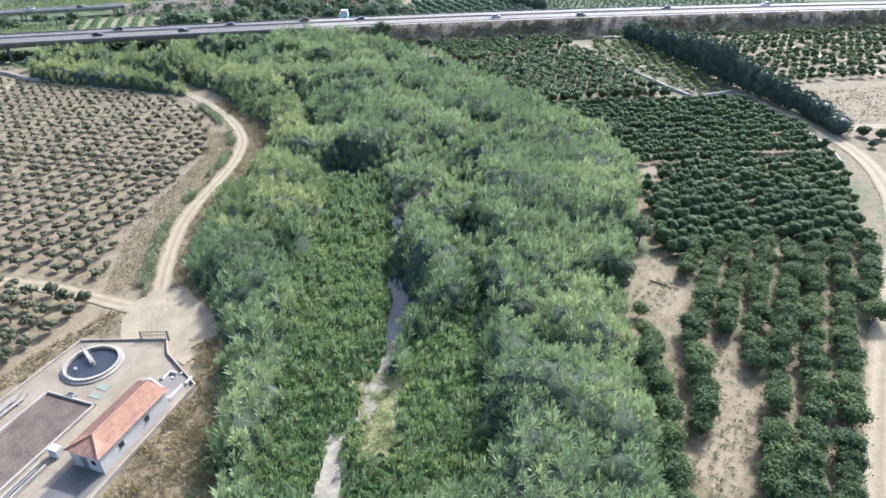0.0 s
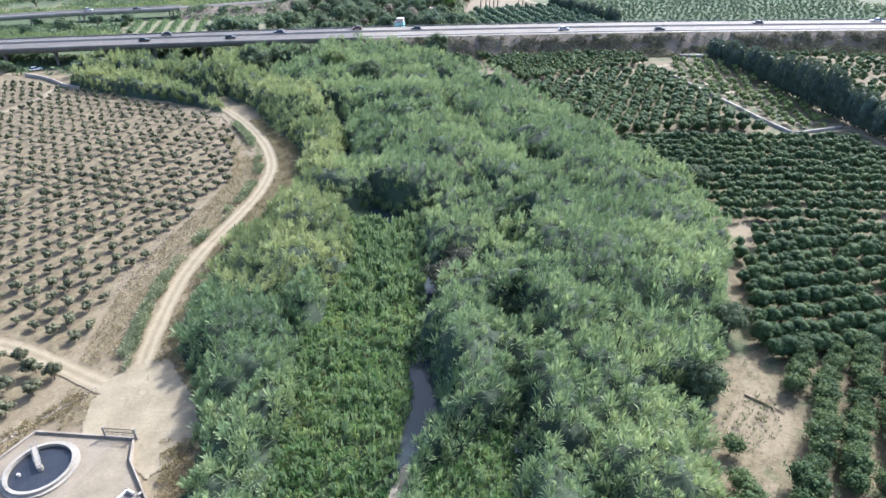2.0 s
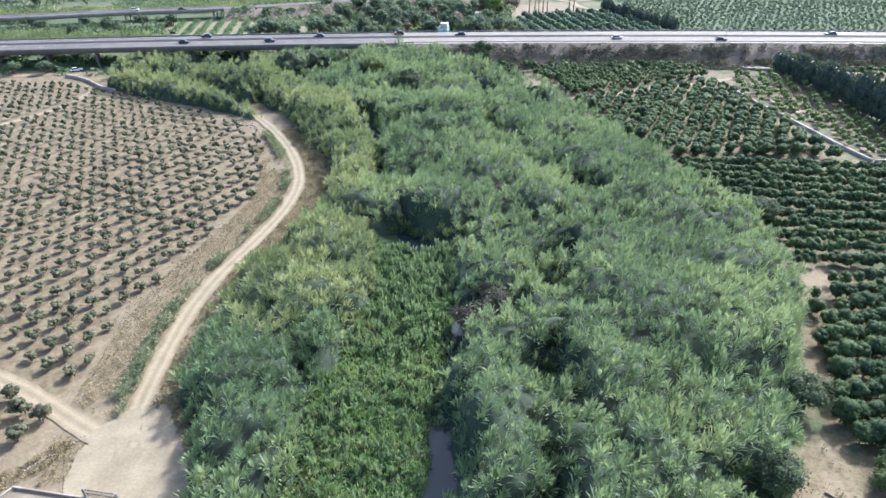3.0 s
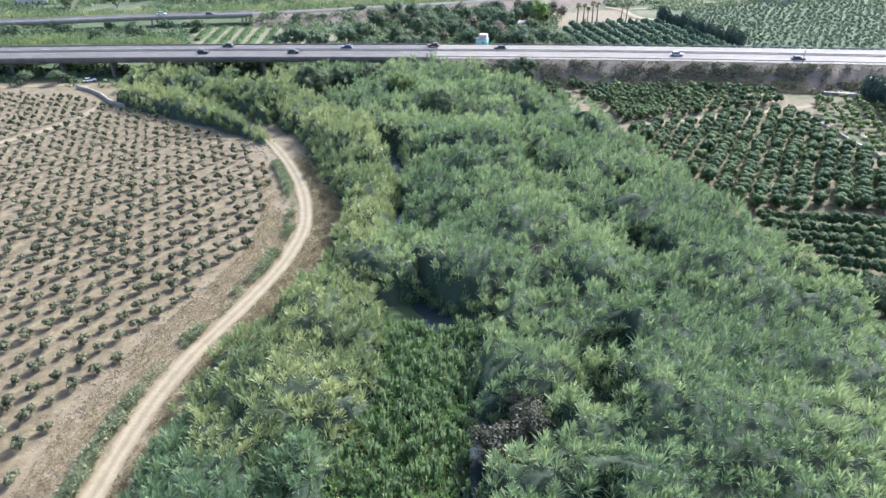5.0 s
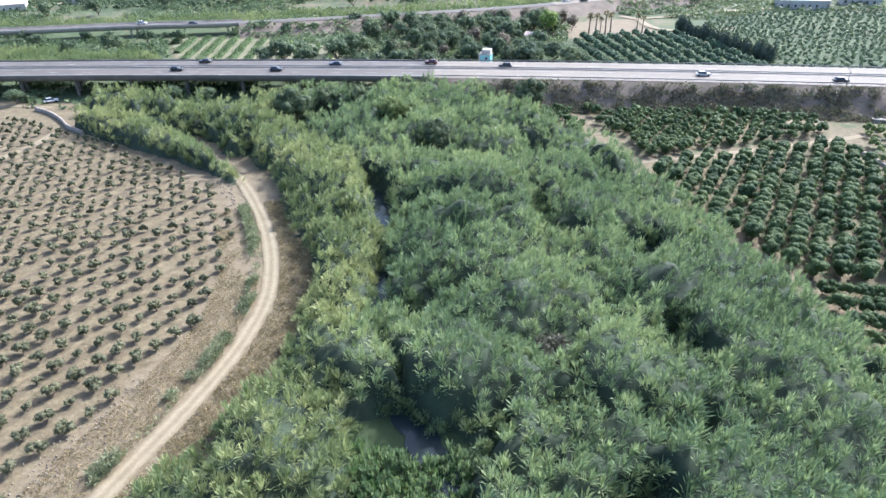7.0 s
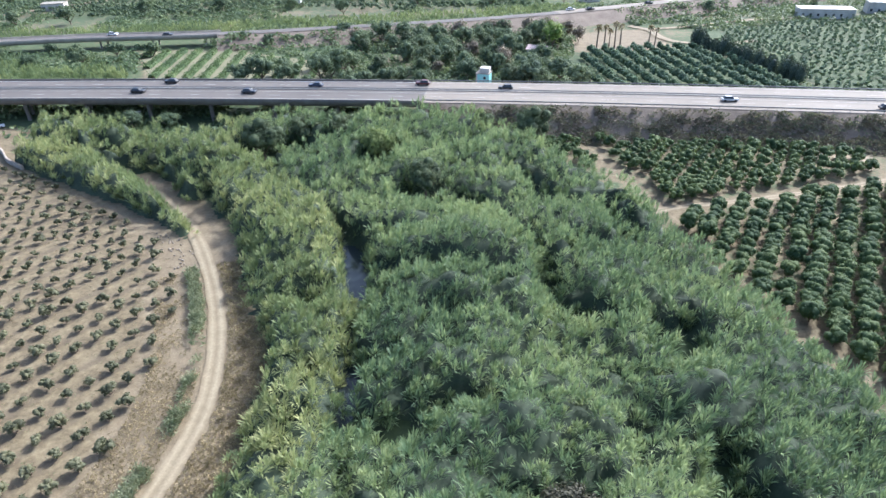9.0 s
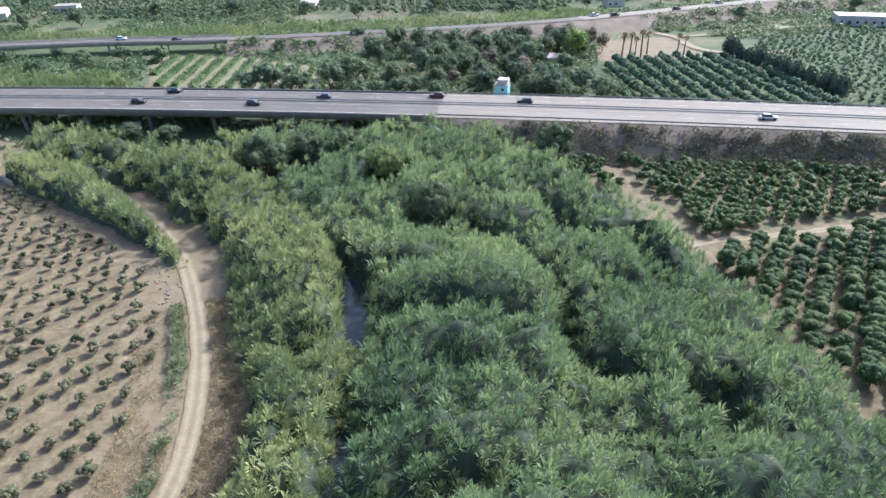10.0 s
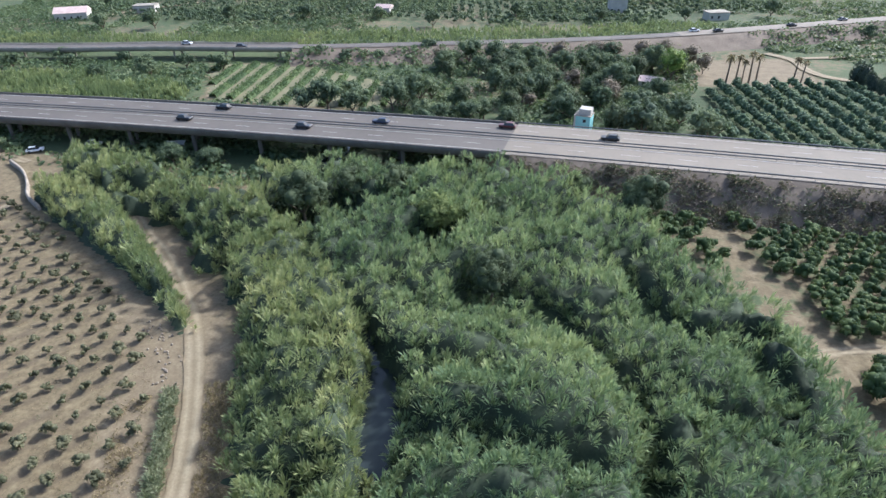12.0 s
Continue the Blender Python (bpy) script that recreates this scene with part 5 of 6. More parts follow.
def far_scrub():
    """Scrub and thickets over the land behind the motorway."""
    rng = np.random.default_rng(190)
    x, y = scatter(-400, 240, 303, 560, 0.075, rng)
    thick = field(x, y, 38, 191) * 0.7 + field(x, y, 11, 192) * 0.3
    wood = depth_in(WOOD, x, y) > 0
    ok = (thick > np.where((x < -138) & (y < 352), 0.2, 0.42)) | wood
    for q in (FAR_FIELD, CLEARING, FAR_ORCHARD, FAR_ROWS):
        ok &= depth_in(q, x, y) < -1.5
    off = off_line([tuple(w) for w in RAIL], x, y)
    ok &= (off > 5.5) & (y > road_y(x) + ROAD_W + 5)
    ux, uy = scatter(-230, -34, 261, 303, 0.14, rng)
    good = (reed_height(ux, uy) < 0.5) & (off_line(PATH, ux, uy) > 5) & (field(ux, uy, 12, 193) > 0.3) & (depth_in(ORCHARD_L, ux, uy) < -4) & (np.hypot(ux + 145, uy - 270) > 9)
    x, y, thick, off = np.append(x[ok], ux[good]), np.append(y[ok], uy[good]), np.append(thick[ok], 0.5 + 0 * ux[good]), np.append(off[ok], 99 + 0 * ux[good])
    lift = np.where(x > -132, np.interp(off, [5.5, 9, 15], [RAIL_Z - 0.8, RAIL_Z * 0.5, 0]), 0)
    per = 22
    r = rng.uniform(1.2, 2.6, len(x))
    d = directions(len(x) * per, rng)
    d[:, 2] = np.abs(d[:, 2])
    root = np.repeat(np.stack([x, y, lift + 0.1], 1), per, 0) + d * np.repeat(r, per)[:, None] * np.array([1, 1, 0.75])
    flat = np.cross(d, directions(len(root), rng)) + d * 0.5
    v, f = leaves(root, flat, rng.uniform(0.9, 1.8, len(root)), rng.uniform(0.7, 1.2, len(root)), rng, 0.25, d + np.array([0, 0, 0.5]))
    tagged(new("scrub", mesh_from("scrub", v, f, SCRUB)), "green scrub and reed thickets beyond the motorway", "shrubs", kind="stuff")


WOOD = [(-70, 306), (-60, 340), (-95, 372), (-60, 392), (0, 412), (22, 402), (20, 370), (12, 304)]
# lighter than the near citrus leaf: distance haze put into a paler crop's colour
HAZED_GROVE = foliage("hazed_grove_leaf", (0.07, 0.11, 0.07), (0.108, 0.16, 0.094), (0.165, 0.215, 0.12), 0.1, 0.25, 0.7)
SCRUB = foliage("scrub_leaf", (0.06, 0.095, 0.05), (0.10, 0.145, 0.07), (0.165, 0.20, 0.10), 0.03, 0.3)
FAR_WOOD = [(-300, 430), (-180, 425), (-150, 460), (-60, 450), (0, 470), (60, 520), (40, 560), (-380, 560)]
far_scrub()
joined_trees("far_citrus_orchard", "rows of dark green citrus trees behind the motorway", grid_places(FAR_ORCHARD, (40, 340), (-0.52, 2.1), (5.6, 1.4), rng, 0.3, 0.02), 1.9, 1.6, 0.4, 9, 130, 0.55, HAZED_GROVE, 201)
joined_trees("far_row_crop", "fine green rows of a far plantation", grid_places(FAR_ROWS, (130, 380), (2.6, -1.2), (1.9, 4.2), rng, 0.3, 0.02), 1.9, 1.0, 0.2, 3, 26, 0.95, HAZED_GROVE, 203)
joined_trees("far_grove", "far rows of green groves on the rising land", grid_places(FAR_WOOD, (-100, 480), (4.4, 1.2), (-1.5, 5.5), rng, 0.9, 0.15), 2.2, 1.5, 0.4, 4, 28, 1.1, TREE, 205)


HEDGE = foliage("hedge_leaf", (0.05, 0.085, 0.035), (0.085, 0.13, 0.05), (0.14, 0.185, 0.075), 0.15, 0.25, 0.7)
FIELD_GRASS = two_scale("pale_field_grass", (0.125, 0.122, 0.064), (0.19, 0.176, 0.1), 0.15, 2.0, 0.95, 0.3)


def crop_rows():
    """Trained rows with pale grassy strips between."""
    rng = np.random.default_rng(210)
    for k in range(16):
        x0 = -158.6 + 6.65 * k
        ys = np.arange(314, 368, 0.25)
        xs = x0 + (ys - 318) * -0.208
        ok = depth_in(FAR_FIELD, xs, ys) > 0.8
        xs, ys = xs[ok], ys[ok]
        if len(xs) < 20:
            continue
        per = 9
        wide = 1.9 - 0.055 * k
        root = np.repeat(np.stack([xs, ys, np.zeros(len(xs))], 1), per, 0) + rng.normal(0, 1, (len(xs) * per, 3)) * [0.5 * wide, 0.2, 0.0]
        root[:, 2] += rng.uniform(0.3, 1.5, len(root))
        d = directions(len(root), rng, 0.4)
        v, f = leaves(root, d, rng.uniform(0.4, 0.8, len(root)), rng.uniform(0.3, 0.5, len(root)), rng, 0.2)
        bend = rng.normal(0, 0.08, len(xs))
        prof = ((-0.9 * wide, -0.1), (-0.7 * wide, 0.75), (0.0, 1.3), (0.7 * wide, 0.75), (0.9 * wide, -0.1))
        cv = np.array([[a + o + w, b, z + 2 * w] for a, b, w in zip(xs, ys, bend) for o, z in prof])
        i = (np.arange(len(xs) - 1)[:, None] * 5 + np.arange(4)[None, :]).ravel()
        cf = np.vstack([np.stack([i, i + 5, i + 6], 1), np.stack([i, i + 6, i + 1], 1)])
        v, f = np.vstack([v, cv]), np.vstack([f, cf + len(v)])
        ob = new("trained_hedge", mesh_from("trained_hedge", v, f, HEDGE))
        tagged(ob, "long green trained hedge in a small field", "hedge", "trained hedges in the field")


crop_rows()
patch("field_grass", FAR_FIELD, 0.06, FIELD_GRASS, "pale yellowish grass strips between the trained hedges", "field", 2.0, 0.8)


# ---- second road on its bridge and bank ----
def rail_sweep(name, profile, x0, x1, mat, parent=None):
    p = RAIL[(RAIL[:, 0] > x0) & (RAIL[:, 0] < x1)]
    t = np.gradient(p, axis=0)
    t /= np.hypot(t[:, 0], t[:, 1])[:, None]
    nrm = np.stack([-t[:, 1], t[:, 0]], 1)
    k = len(profile)
    v = np.array([[a[0] + m[0] * o, a[1] + m[1] * o, z] for a, m in zip(p, nrm) for o, z in profile])
    i = (np.arange(len(p) - 1)[:, None] * k + np.arange(k - 1)[None, :]).ravel()
    ob = new(name, mesh_from(name, v, np.stack([i, i + k, i + k + 1, i + 1], 1), mat))
    ob.parent = parent
    return ob


H = RAIL_Z
tagged(rail_sweep("embankment", [(-15, -0.2), (-9, H * 0.55), (-4.6, H - 0.3), (4.6, H - 0.3), (12, -0.2)], -132, 260, BANK), "reddish dry bank carrying the far road", "embankment", kind="structure")
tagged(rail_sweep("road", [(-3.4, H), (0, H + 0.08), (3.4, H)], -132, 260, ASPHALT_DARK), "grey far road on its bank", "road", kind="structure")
# paler asphalt laid over the grey from x = 12 on
tagged(rail_sweep("road", [(-3.9, H + 0.02), (0, H + 0.12), (3.9, H + 0.02)], 12, 260, ASPHALT_PALE), "pale stretch of the far road", "road", kind="structure")
far_bridge = tagged(empty_thing("road_bridge", 0, 0, 0), "far concrete road bridge on slim piers", "bridge", kind="structure")
rail_sweep("deck", [(-4.4, H), (0, H + 0.08), (4.4, H)], -420, -126, ASPHALT_DARK, far_bridge)
rail_sweep("girder", [(-3.6, H - 1.3), (-4.5, H - 0.5), (-4.5, H + 0.7), (-4.3, H + 0.7), (-4.3, H - 0.02), (4.3, H - 0.02), (4.3, H + 0.7), (4.5, H + 0.7), (4.5, H - 0.5), (3.6, H - 1.3), (-3.6, H - 1.3)], -420, -126, CONCRETE, far_bridge)
for x in range(-400, -130, 22):
    y = float(np.interp(x, RAIL[:, 0], RAIL[:, 1]))
    for o in (-2.4, 2.4):
        part("pier", tube(bmesh.new(), (x, y + o, -0.5), (x, y + o, H - 1.25), 0.45, 0.45, 10), CONCRETE, far_bridge)


# ---- treatment yard ----
YARD = (-48.4, 81.3, 25.0)


def yard_point(v, u, z=0.0):
    a = radians(YARD[2])
    return (YARD[0] + v * math.cos(a) + u * math.sin(a), YARD[1] - v * math.sin(a) + u * math.cos(a), z)


def in_yard(name, v, u, z, label, category, group="", kind="", turn=0.0):
    x, y, zz = yard_point(v, u, z)
    return tagged(empty_thing(name, x, y, zz, -YARD[2] + turn), label, category, group, kind)


def yard_slab():
    bm = bmesh.new()
    outline = [(0, 0), (12.9, 4.35), (15.3, 1.5), (23.7, -3), (24.6, -45), (-1, -45)]
    top = [bm.verts.new(yard_point(v, u, 0.28)) for v, u in outline]
    low = [bm.verts.new(yard_point(v, u, -0.4)) for v, u in outline]
    bm.faces.new(reversed(top))
    for i in range(len(outline)):
        j = (i + 1) % len(outline)
        bm.faces.new((top[i], top[j], low[j], low[i]))
    bmesh.ops.recalc_face_normals(bm, faces=bm.faces)
    tagged(part("yard_pavement", bm, SLAB, None), "pale concrete yard of the small treatment works", "pavement", kind="structure")


def wall_run(points, height, thick, mat, label):
    e = tagged(empty_thing("low_wall", *yard_point(*points[0], 0)), label, "wall", kind="structure")
    for (v0, u0), (v1, u1) in zip(points, points[1:]):
        a, b = Vector(yard_point(v0, u0, 0)), Vector(yard_point(v1, u1, 0))
        d = (b - a).normalized() * (thick / 2)
        n = Vector((-d.y, d.x, 0))
        bm = bmesh.new()
        q = [a - d - n, b + d - n, b + d + n, a - d + n]
        lo = [bm.verts.new(w + Vector((0, 0, -0.3))) for w in q]
        hi = [bm.verts.new(w + Vector((0, 0, 0.28 + height + 0.02 * (v0 % 3)))) for w in q]
        bm.faces.new(hi)
        for i in range(4):
            bm.faces.new((lo[i], lo[(i + 1) % 4], hi[(i + 1) % 4], hi[i]))
        ob = part("wall_section", bm, mat, None)
        ob.parent, ob.matrix_parent_inverse = e, e.matrix_world.inverted()


def round_tank():
    e = in_yard("settling_tank", 6.1, -3.8, 0.28, "round concrete settling tank with dark water", "tank")
    n = 48
    bm = bmesh.new()
    rings = [(4.35, -0.3), (4.35, 0.25), (3.95, 0.25), (3.95, 0.62), (3.55, 0.62), (3.55, -0.2)]
    loops = [[bm.verts.new((r * math.cos(2 * math.pi * k / n), r * math.sin(2 * math.pi * k / n), z)) for k in range(n)] for r, z in rings]
    for a, b in zip(loops, loops[1:]):
        for k in range(n):
            bm.faces.new((a[k], a[(k + 1) % n], b[(k + 1) % n], b[k]))
    bmesh.ops.recalc_face_normals(bm, faces=bm.faces)
    part("rim", bm, CONCRETE, e)
    bm = bmesh.new()
    bmesh.ops.create_circle(bm, cap_ends=True, segments=n, radius=3.6, matrix=Matrix.Translation((0, 0, 0.12)))
    part("water", bm, TANKFILL, e, "dark murky water")
    part("centre_column", tube(bmesh.new(), (0, 0, -0.2), (0, 0, 0.75), 0.35, 0.35, 14), CONCRETE, e)
    bm = box(bmesh.new(), -0.3, 0.3, 0.0, 3.7, 0.72, 0.84)
    walkway = part("walkway", bm, CONCRETE, e, "pale concrete walkway to the tank centre")
    walkway.rotation_euler.z = radians(62)
    for side in (-0.3, 0.3):
        bm = tube(bmesh.new(), (side, 0.0, 1.6), (side, 3.7, 1.6), 0.03, 0.03)
        for k in range(5):
            tube(bm, (side, k * 0.92, 0.8), (side, k * 0.92, 1.6), 0.025, 0.025)
        part("handrail", bm, STEEL, walkway)
    part("pump", tube(bmesh.new(), (-1.6, -1.7, 0.05), (-1.6, -1.7, 0.45), 0.22, 0.2, 10), PLASTER, e)


def sludge_bed():
    e = in_yard("drying_bed", 8.7, -20.6, 0.28, "rectangular sunken basin with cracked dry brown sludge", "basin")
    part("sludge", box(bmesh.new(), -4.0, 4.0, -10, 10, -0.2, 0.06), SLUDGE, e, "dry cracked brown sludge")
    for name, b in (("kerb", (-4.3, -4.0, -10.3, 10.3)), ("kerb", (4.0, 4.3, -10.3, 10.3)), ("kerb", (-4.3, 4.3, 10.0, 10.3)), ("kerb", (-4.3, 4.3, -10.3, -10.0))):
        part(name, box(bmesh.new(), *b, -0.2, 0.42, 0.03), CONCRETE, e)
    part("inlet_box", box(bmesh.new(), -1.1, 0.3, 10.25, 11.0, -0.2, 0.55, 0.04), CONCRETE, e)
    part("inlet_grate", box(bmesh.new(), -0.9, 0.1, 10.35, 10.9, 0.5, 0.57), DARKOPEN, e)


def tile_house():
    e = in_yard("pump_house", 20.5, -13.2, 0.28, "small white plastered building with an orange clay tile roof", "building")
    L, Wd, Hh, rise = 5.9, 2.3, 2.9, 1.15
    bm = box(bmesh.new(), -Wd, Wd, -L, L, -0.5, Hh)
    part("wall", bm, PLASTER, e)
    # corrugated slopes: ripples of tile rows running from ridge to eave, a hip at the near end
    over, hip = 0.35, 2.3
    for sgn, nm in ((-1, "roof"), (1, "roof")):
        ys = np.arange(-L - over, L + over + 0.01, 0.11)
        vs, fs = [], []
        for k, y in enumerate(ys):
            ripple = 0.055 * (1 if k % 3 == 0 else (-0.3 if k % 3 == 1 else 0.2))
            cut = min(1.0, max(0.0, (y + L + over) / hip))
            for t in np.repeat(np.linspace(0, 1, 9), 2)[1:-1]:
                top = 1 - cut
                q = top + (1 - top) * t
                vs.append((sgn * (Wd + over) * q, y, Hh + rise * (1 - q) + ripple + 0.03 + (0.05 if len(vs) % 2 else -0.03)))
        for k in range(len(ys) - 1):
            for j in range(15):
                a = k * 16 + j
                fs.append((a, a + 16, a + 17, a + 1))
        ob = part(nm, mesh_from(nm, np.array(vs), np.array(fs), TILE), TILE, e, "orange clay tile roof slope")
    ys = np.arange(-Wd - over, Wd + over + 0.01, 0.11)
    vs, fs = [], []
    for k, x in enumerate(ys):
        ripple = 0.05 * (1 if k % 3 == 0 else -0.2)
        q0 = 1 - abs(x) / (Wd + over)
        for t in (0.0, 0.5, 1.0):
            vs.append((x, -L - over + hip * q0 * t, Hh + rise * q0 * t + ripple + 0.02))
    for k in range(len(ys) - 1):
        for j in range(2):
            a = k * 3 + j
            fs.append((a, a + 3, a + 4, a + 1))
    part("hip_roof", mesh_from("hip_roof", np.array(vs), np.array(fs), TILE), TILE, e, "orange clay tile hip end")
    bm = tube(bmesh.new(), (0, -L - over + hip, Hh + rise + 0.08), (0, L + over, Hh + rise + 0.08), 0.13, 0.13, 8)
    part("ridge_tiles", bm, TILE, e)
    for sgn in (-1, 1):
        bm = tube(bmesh.new(), (0, -L - over + hip, Hh + rise + 0.08), (sgn * (Wd + over), -L - over, Hh + 0.06), 0.12, 0.12, 8)
        part("hip_tiles", bm, TILE, e)
    bm = bmesh.new()
    a = [bm.verts.new(p) for p in ((-Wd - 0.2, L + 0.12, Hh), (Wd + 0.2, L + 0.12, Hh), (0, L + 0.12, Hh + rise + 0.25))]
    b = [bm.verts.new((w.co.x, L + 0.34, w.co.z)) for w in a]
    bm.faces.new(a)
    bm.faces.new(reversed(b))
    for i in range(3):
        bm.faces.new((a[i], a[(i + 1) % 3], b[(i + 1) % 3], b[i]))
    part("gable", bm, PLASTER, e)
    for y in (-2.6, 1.9):
        w = part("window", box(bmesh.new(), Wd - 0.02, Wd + 0.04, y - 0.4, y + 0.4, 1.2, 2.0), GLASS, e, "small dark window")
        part("sill", box(bmesh.new(), Wd, Wd + 0.12, y - 0.5, y + 0.5, 1.1, 1.19), CONCRETE, w)
    part("door", box(bmesh.new(), -0.9, 0.1, -L - 0.04, -L + 0.02, 0, 2.05), STEEL, e, "grey steel door")
    part("window", box(bmesh.new(), 0.8, 1.4, -L - 0.04, -L + 0.02, 1.2, 1.9), GLASS, e)


def annex():
    """A broken concrete pad beyond the gable, with stubs of low white walls and rubble."""
    e = in_yard("ruined_pad", 20.4, -4.4, 0.28, "grey concrete pad with broken low white walls", "ruin")
    part("pad", box(bmesh.new(), -2.0, 2.0, -2.3, 2.6, -0.3, 0.14, 0.03), BRIDGE_CONCRETE, e, "grey concrete floor pad")
    for x0, x1, y0, y1, h in ((1.75, 2.05, -2.3, 0.6, 0.85), (1.75, 2.05, 1.1, 2.6, 0.55), (0.6, 2.0, -2.45, -2.15, 0.95), (-2.1, -1.8, 0.9, 2.6, 0.45), (-1.8, -0.7, 2.35, 2.65, 0.6)):
        part("wall_stub", box(bmesh.new(), x0, x1, y0, y1, -0.2, h, 0.05), PLASTER, e, "broken white plastered wall stub")
    rng = np.random.default_rng(251)
    for k in range(9):
        bm = bmesh.new()
        bmesh.ops.create_icosphere(bm, subdivisions=1, radius=float(rng.uniform(0.15, 0.34)))
        for w in bm.verts:
            w.co *= 1 + rng.uniform(-0.3, 0.2)
        part("rubble", bm, PLASTER if k % 2 else STONE, e).location = (float(rng.uniform(-2.4, 0.6)), float(rng.uniform(0.6, 3.0)), 0.2)
    # flat dark grey box off the near end of the pump house
    e = in_yard("paved_apron", 20.5, -22.6, 0.28, "dark grey slab at the end of the pump house", "pavement", kind="structure")
    part("slab", box(bmesh.new(), -2.6, 2.6, -3.4, 3.4, -0.3, 0.06, 0.02), END_SLAB, e)


def gate():
    e = in_yard("yard_gate", 11.0, 3.9, 0.28, "dark steel double gate at the yard entrance", "gate", turn=18.5)
    for k, x in enumerate((-1.9, 0.05)):
        leaf = bmesh.new()
        for z in (0.15, 0.85, 1.5):
            box(leaf, x, x + 1.85, -0.03, 0.03, z, z + 0.06)
        g = part("gate_frame", leaf, RUBBER, e)
        bars = bmesh.new()
        for j in range(10):
            box(bars, x + 0.05 + j * 0.19, x + 0.08 + j * 0.19, -0.015, 0.015, 0.15, 1.5)
        part("bars", bars, RUBBER, g)
    for x in (-2.1, 2.1):
        part("gate_post", box(bmesh.new(), x - 0.15, x + 0.15, -0.15, 0.15, -0.4, 1.75, 0.03), CONCRETE, e)


def hatch(v, u):
    e = in_yard("access_hatch", v, u, 0.28, "pair of greenish steel access covers in the yard", "hatch", "yard hatches")
    part("frame", box(bmesh.new(), -1.0, 1.0, -0.55, 0.55, -0.02, 0.05), CONCRETE, e)
    for x in (-0.47, 0.47):
        part("cover", box(bmesh.new(), x - 0.44, x + 0.44, -0.47, 0.47, 0.04, 0.09, 0.01), HATCH, e)


def pipe_rack():
    e = in_yard("pipe_rack", 1.6, -16.5, 0.28, "grey steel pipes lying beside the drying bed", "pipes")
    for k in range(5):
        o = -0.8 + 0.38 * k
        part("pipe", tube(bmesh.new(), (o, -6.5 + 0.5 * (k % 2), 0.32 + 0.12 * (k % 3)), (o + 0.15, 5.0 - 0.7 * (k % 3), 0.32 + 0.12 * (k % 3)), 0.12, 0.12, 8), STEEL if k % 2 else CONCRETE, e)
    for u in (-5, -1, 3):
        part("support", box(bmesh.new(), -1.1, 1.1, u - 0.1, u + 0.1, -0.05, 0.22), CONCRETE, e)


def channel(v, u0, u1, width, label):
    e = in_yard("channel", v, (u0 + u1) / 2, 0.28, label, "channel")
    h = (u1 - u0) / 2
    part("floor", box(bmesh.new(), -width / 2, width / 2, -h, h, -0.1, 0.03), TANKFILL, e)
    for s in (-1, 1):
        part("side_wall", box(bmesh.new(), s * width / 2 - 0.12, s * width / 2 + 0.12, -h, h, -0.2, 0.6, 0.02), CONCRETE, e)
    part("pipe", tube(bmesh.new(), (0, -h, 0.5), (0, h * 0.7, 0.5), 0.1, 0.1, 8), STEEL, e)


END_SLAB = two_scale("dark_grey_slab", (0.075, 0.07, 0.062), (0.125, 0.115, 0.102), 0.4, 4.0, 0.85, 0.15)
LANE = two_scale("dusty_lane", (0.165, 0.132, 0.085), (0.262, 0.215, 0.145), 0.3, 3.0, 0.95, 0.3)
HATCH = plain("green_steel", (0.17, 0.2, 0.145), 0.75, 0.0)
yard_slab()
bm = bmesh.new()
bm.faces.new([bm.verts.new(yard_point(v, u, 0.3)) for v, u in ((11.2, 3.4), (13.2, 3.4), (18.6, -3.4), (17.9, -8), (17.8, -20.5), (13.4, -20.5), (13.6, -12), (11.8, -3))][::-1])
bmesh.ops.recalc_face_normals(bm, faces=bm.faces)
tagged(part("yard_lane", bm, LANE, None), "beige dusty lane across the concrete yard", "pavement", kind="structure")
wall_run([(12.9, 4.35), (0, 0), (-0.4, -14), (-1, -45)], 0.35, 0.2, WALLSTONE, "low weathered concrete kerb wall round the yard")
wall_run([(13.2, 3.9), (15.3, 1.5), (23.7, -3.0), (24.0, -18), (24.6, -45)], 0.45, 0.2, WALLSTONE, "low weathered wall beside the pump house")
round_tank()
sludge_bed()
tile_house()
annex()
gate()
for v, u in ((11.2, -7.2), (11.5, -8.8)):
    hatch(v, u)
pipe_rack()
channel(14.6, -26.5, -20.5, 1.0, "narrow concrete channel with a pipe")
e = in_yard("control_cabinet", 14.8, -18.6, 0.28, "white control cabinet on the yard", "cabinet")
part("body", box(bmesh.new(), -0.7, 0.7, -0.5, 0.5, -0.1, 1.4, 0.04), PLASTER, e)
part("door", box(bmesh.new(), -0.6, 0.6, 0.49, 0.53, 0.1, 1.3), STEEL, e)


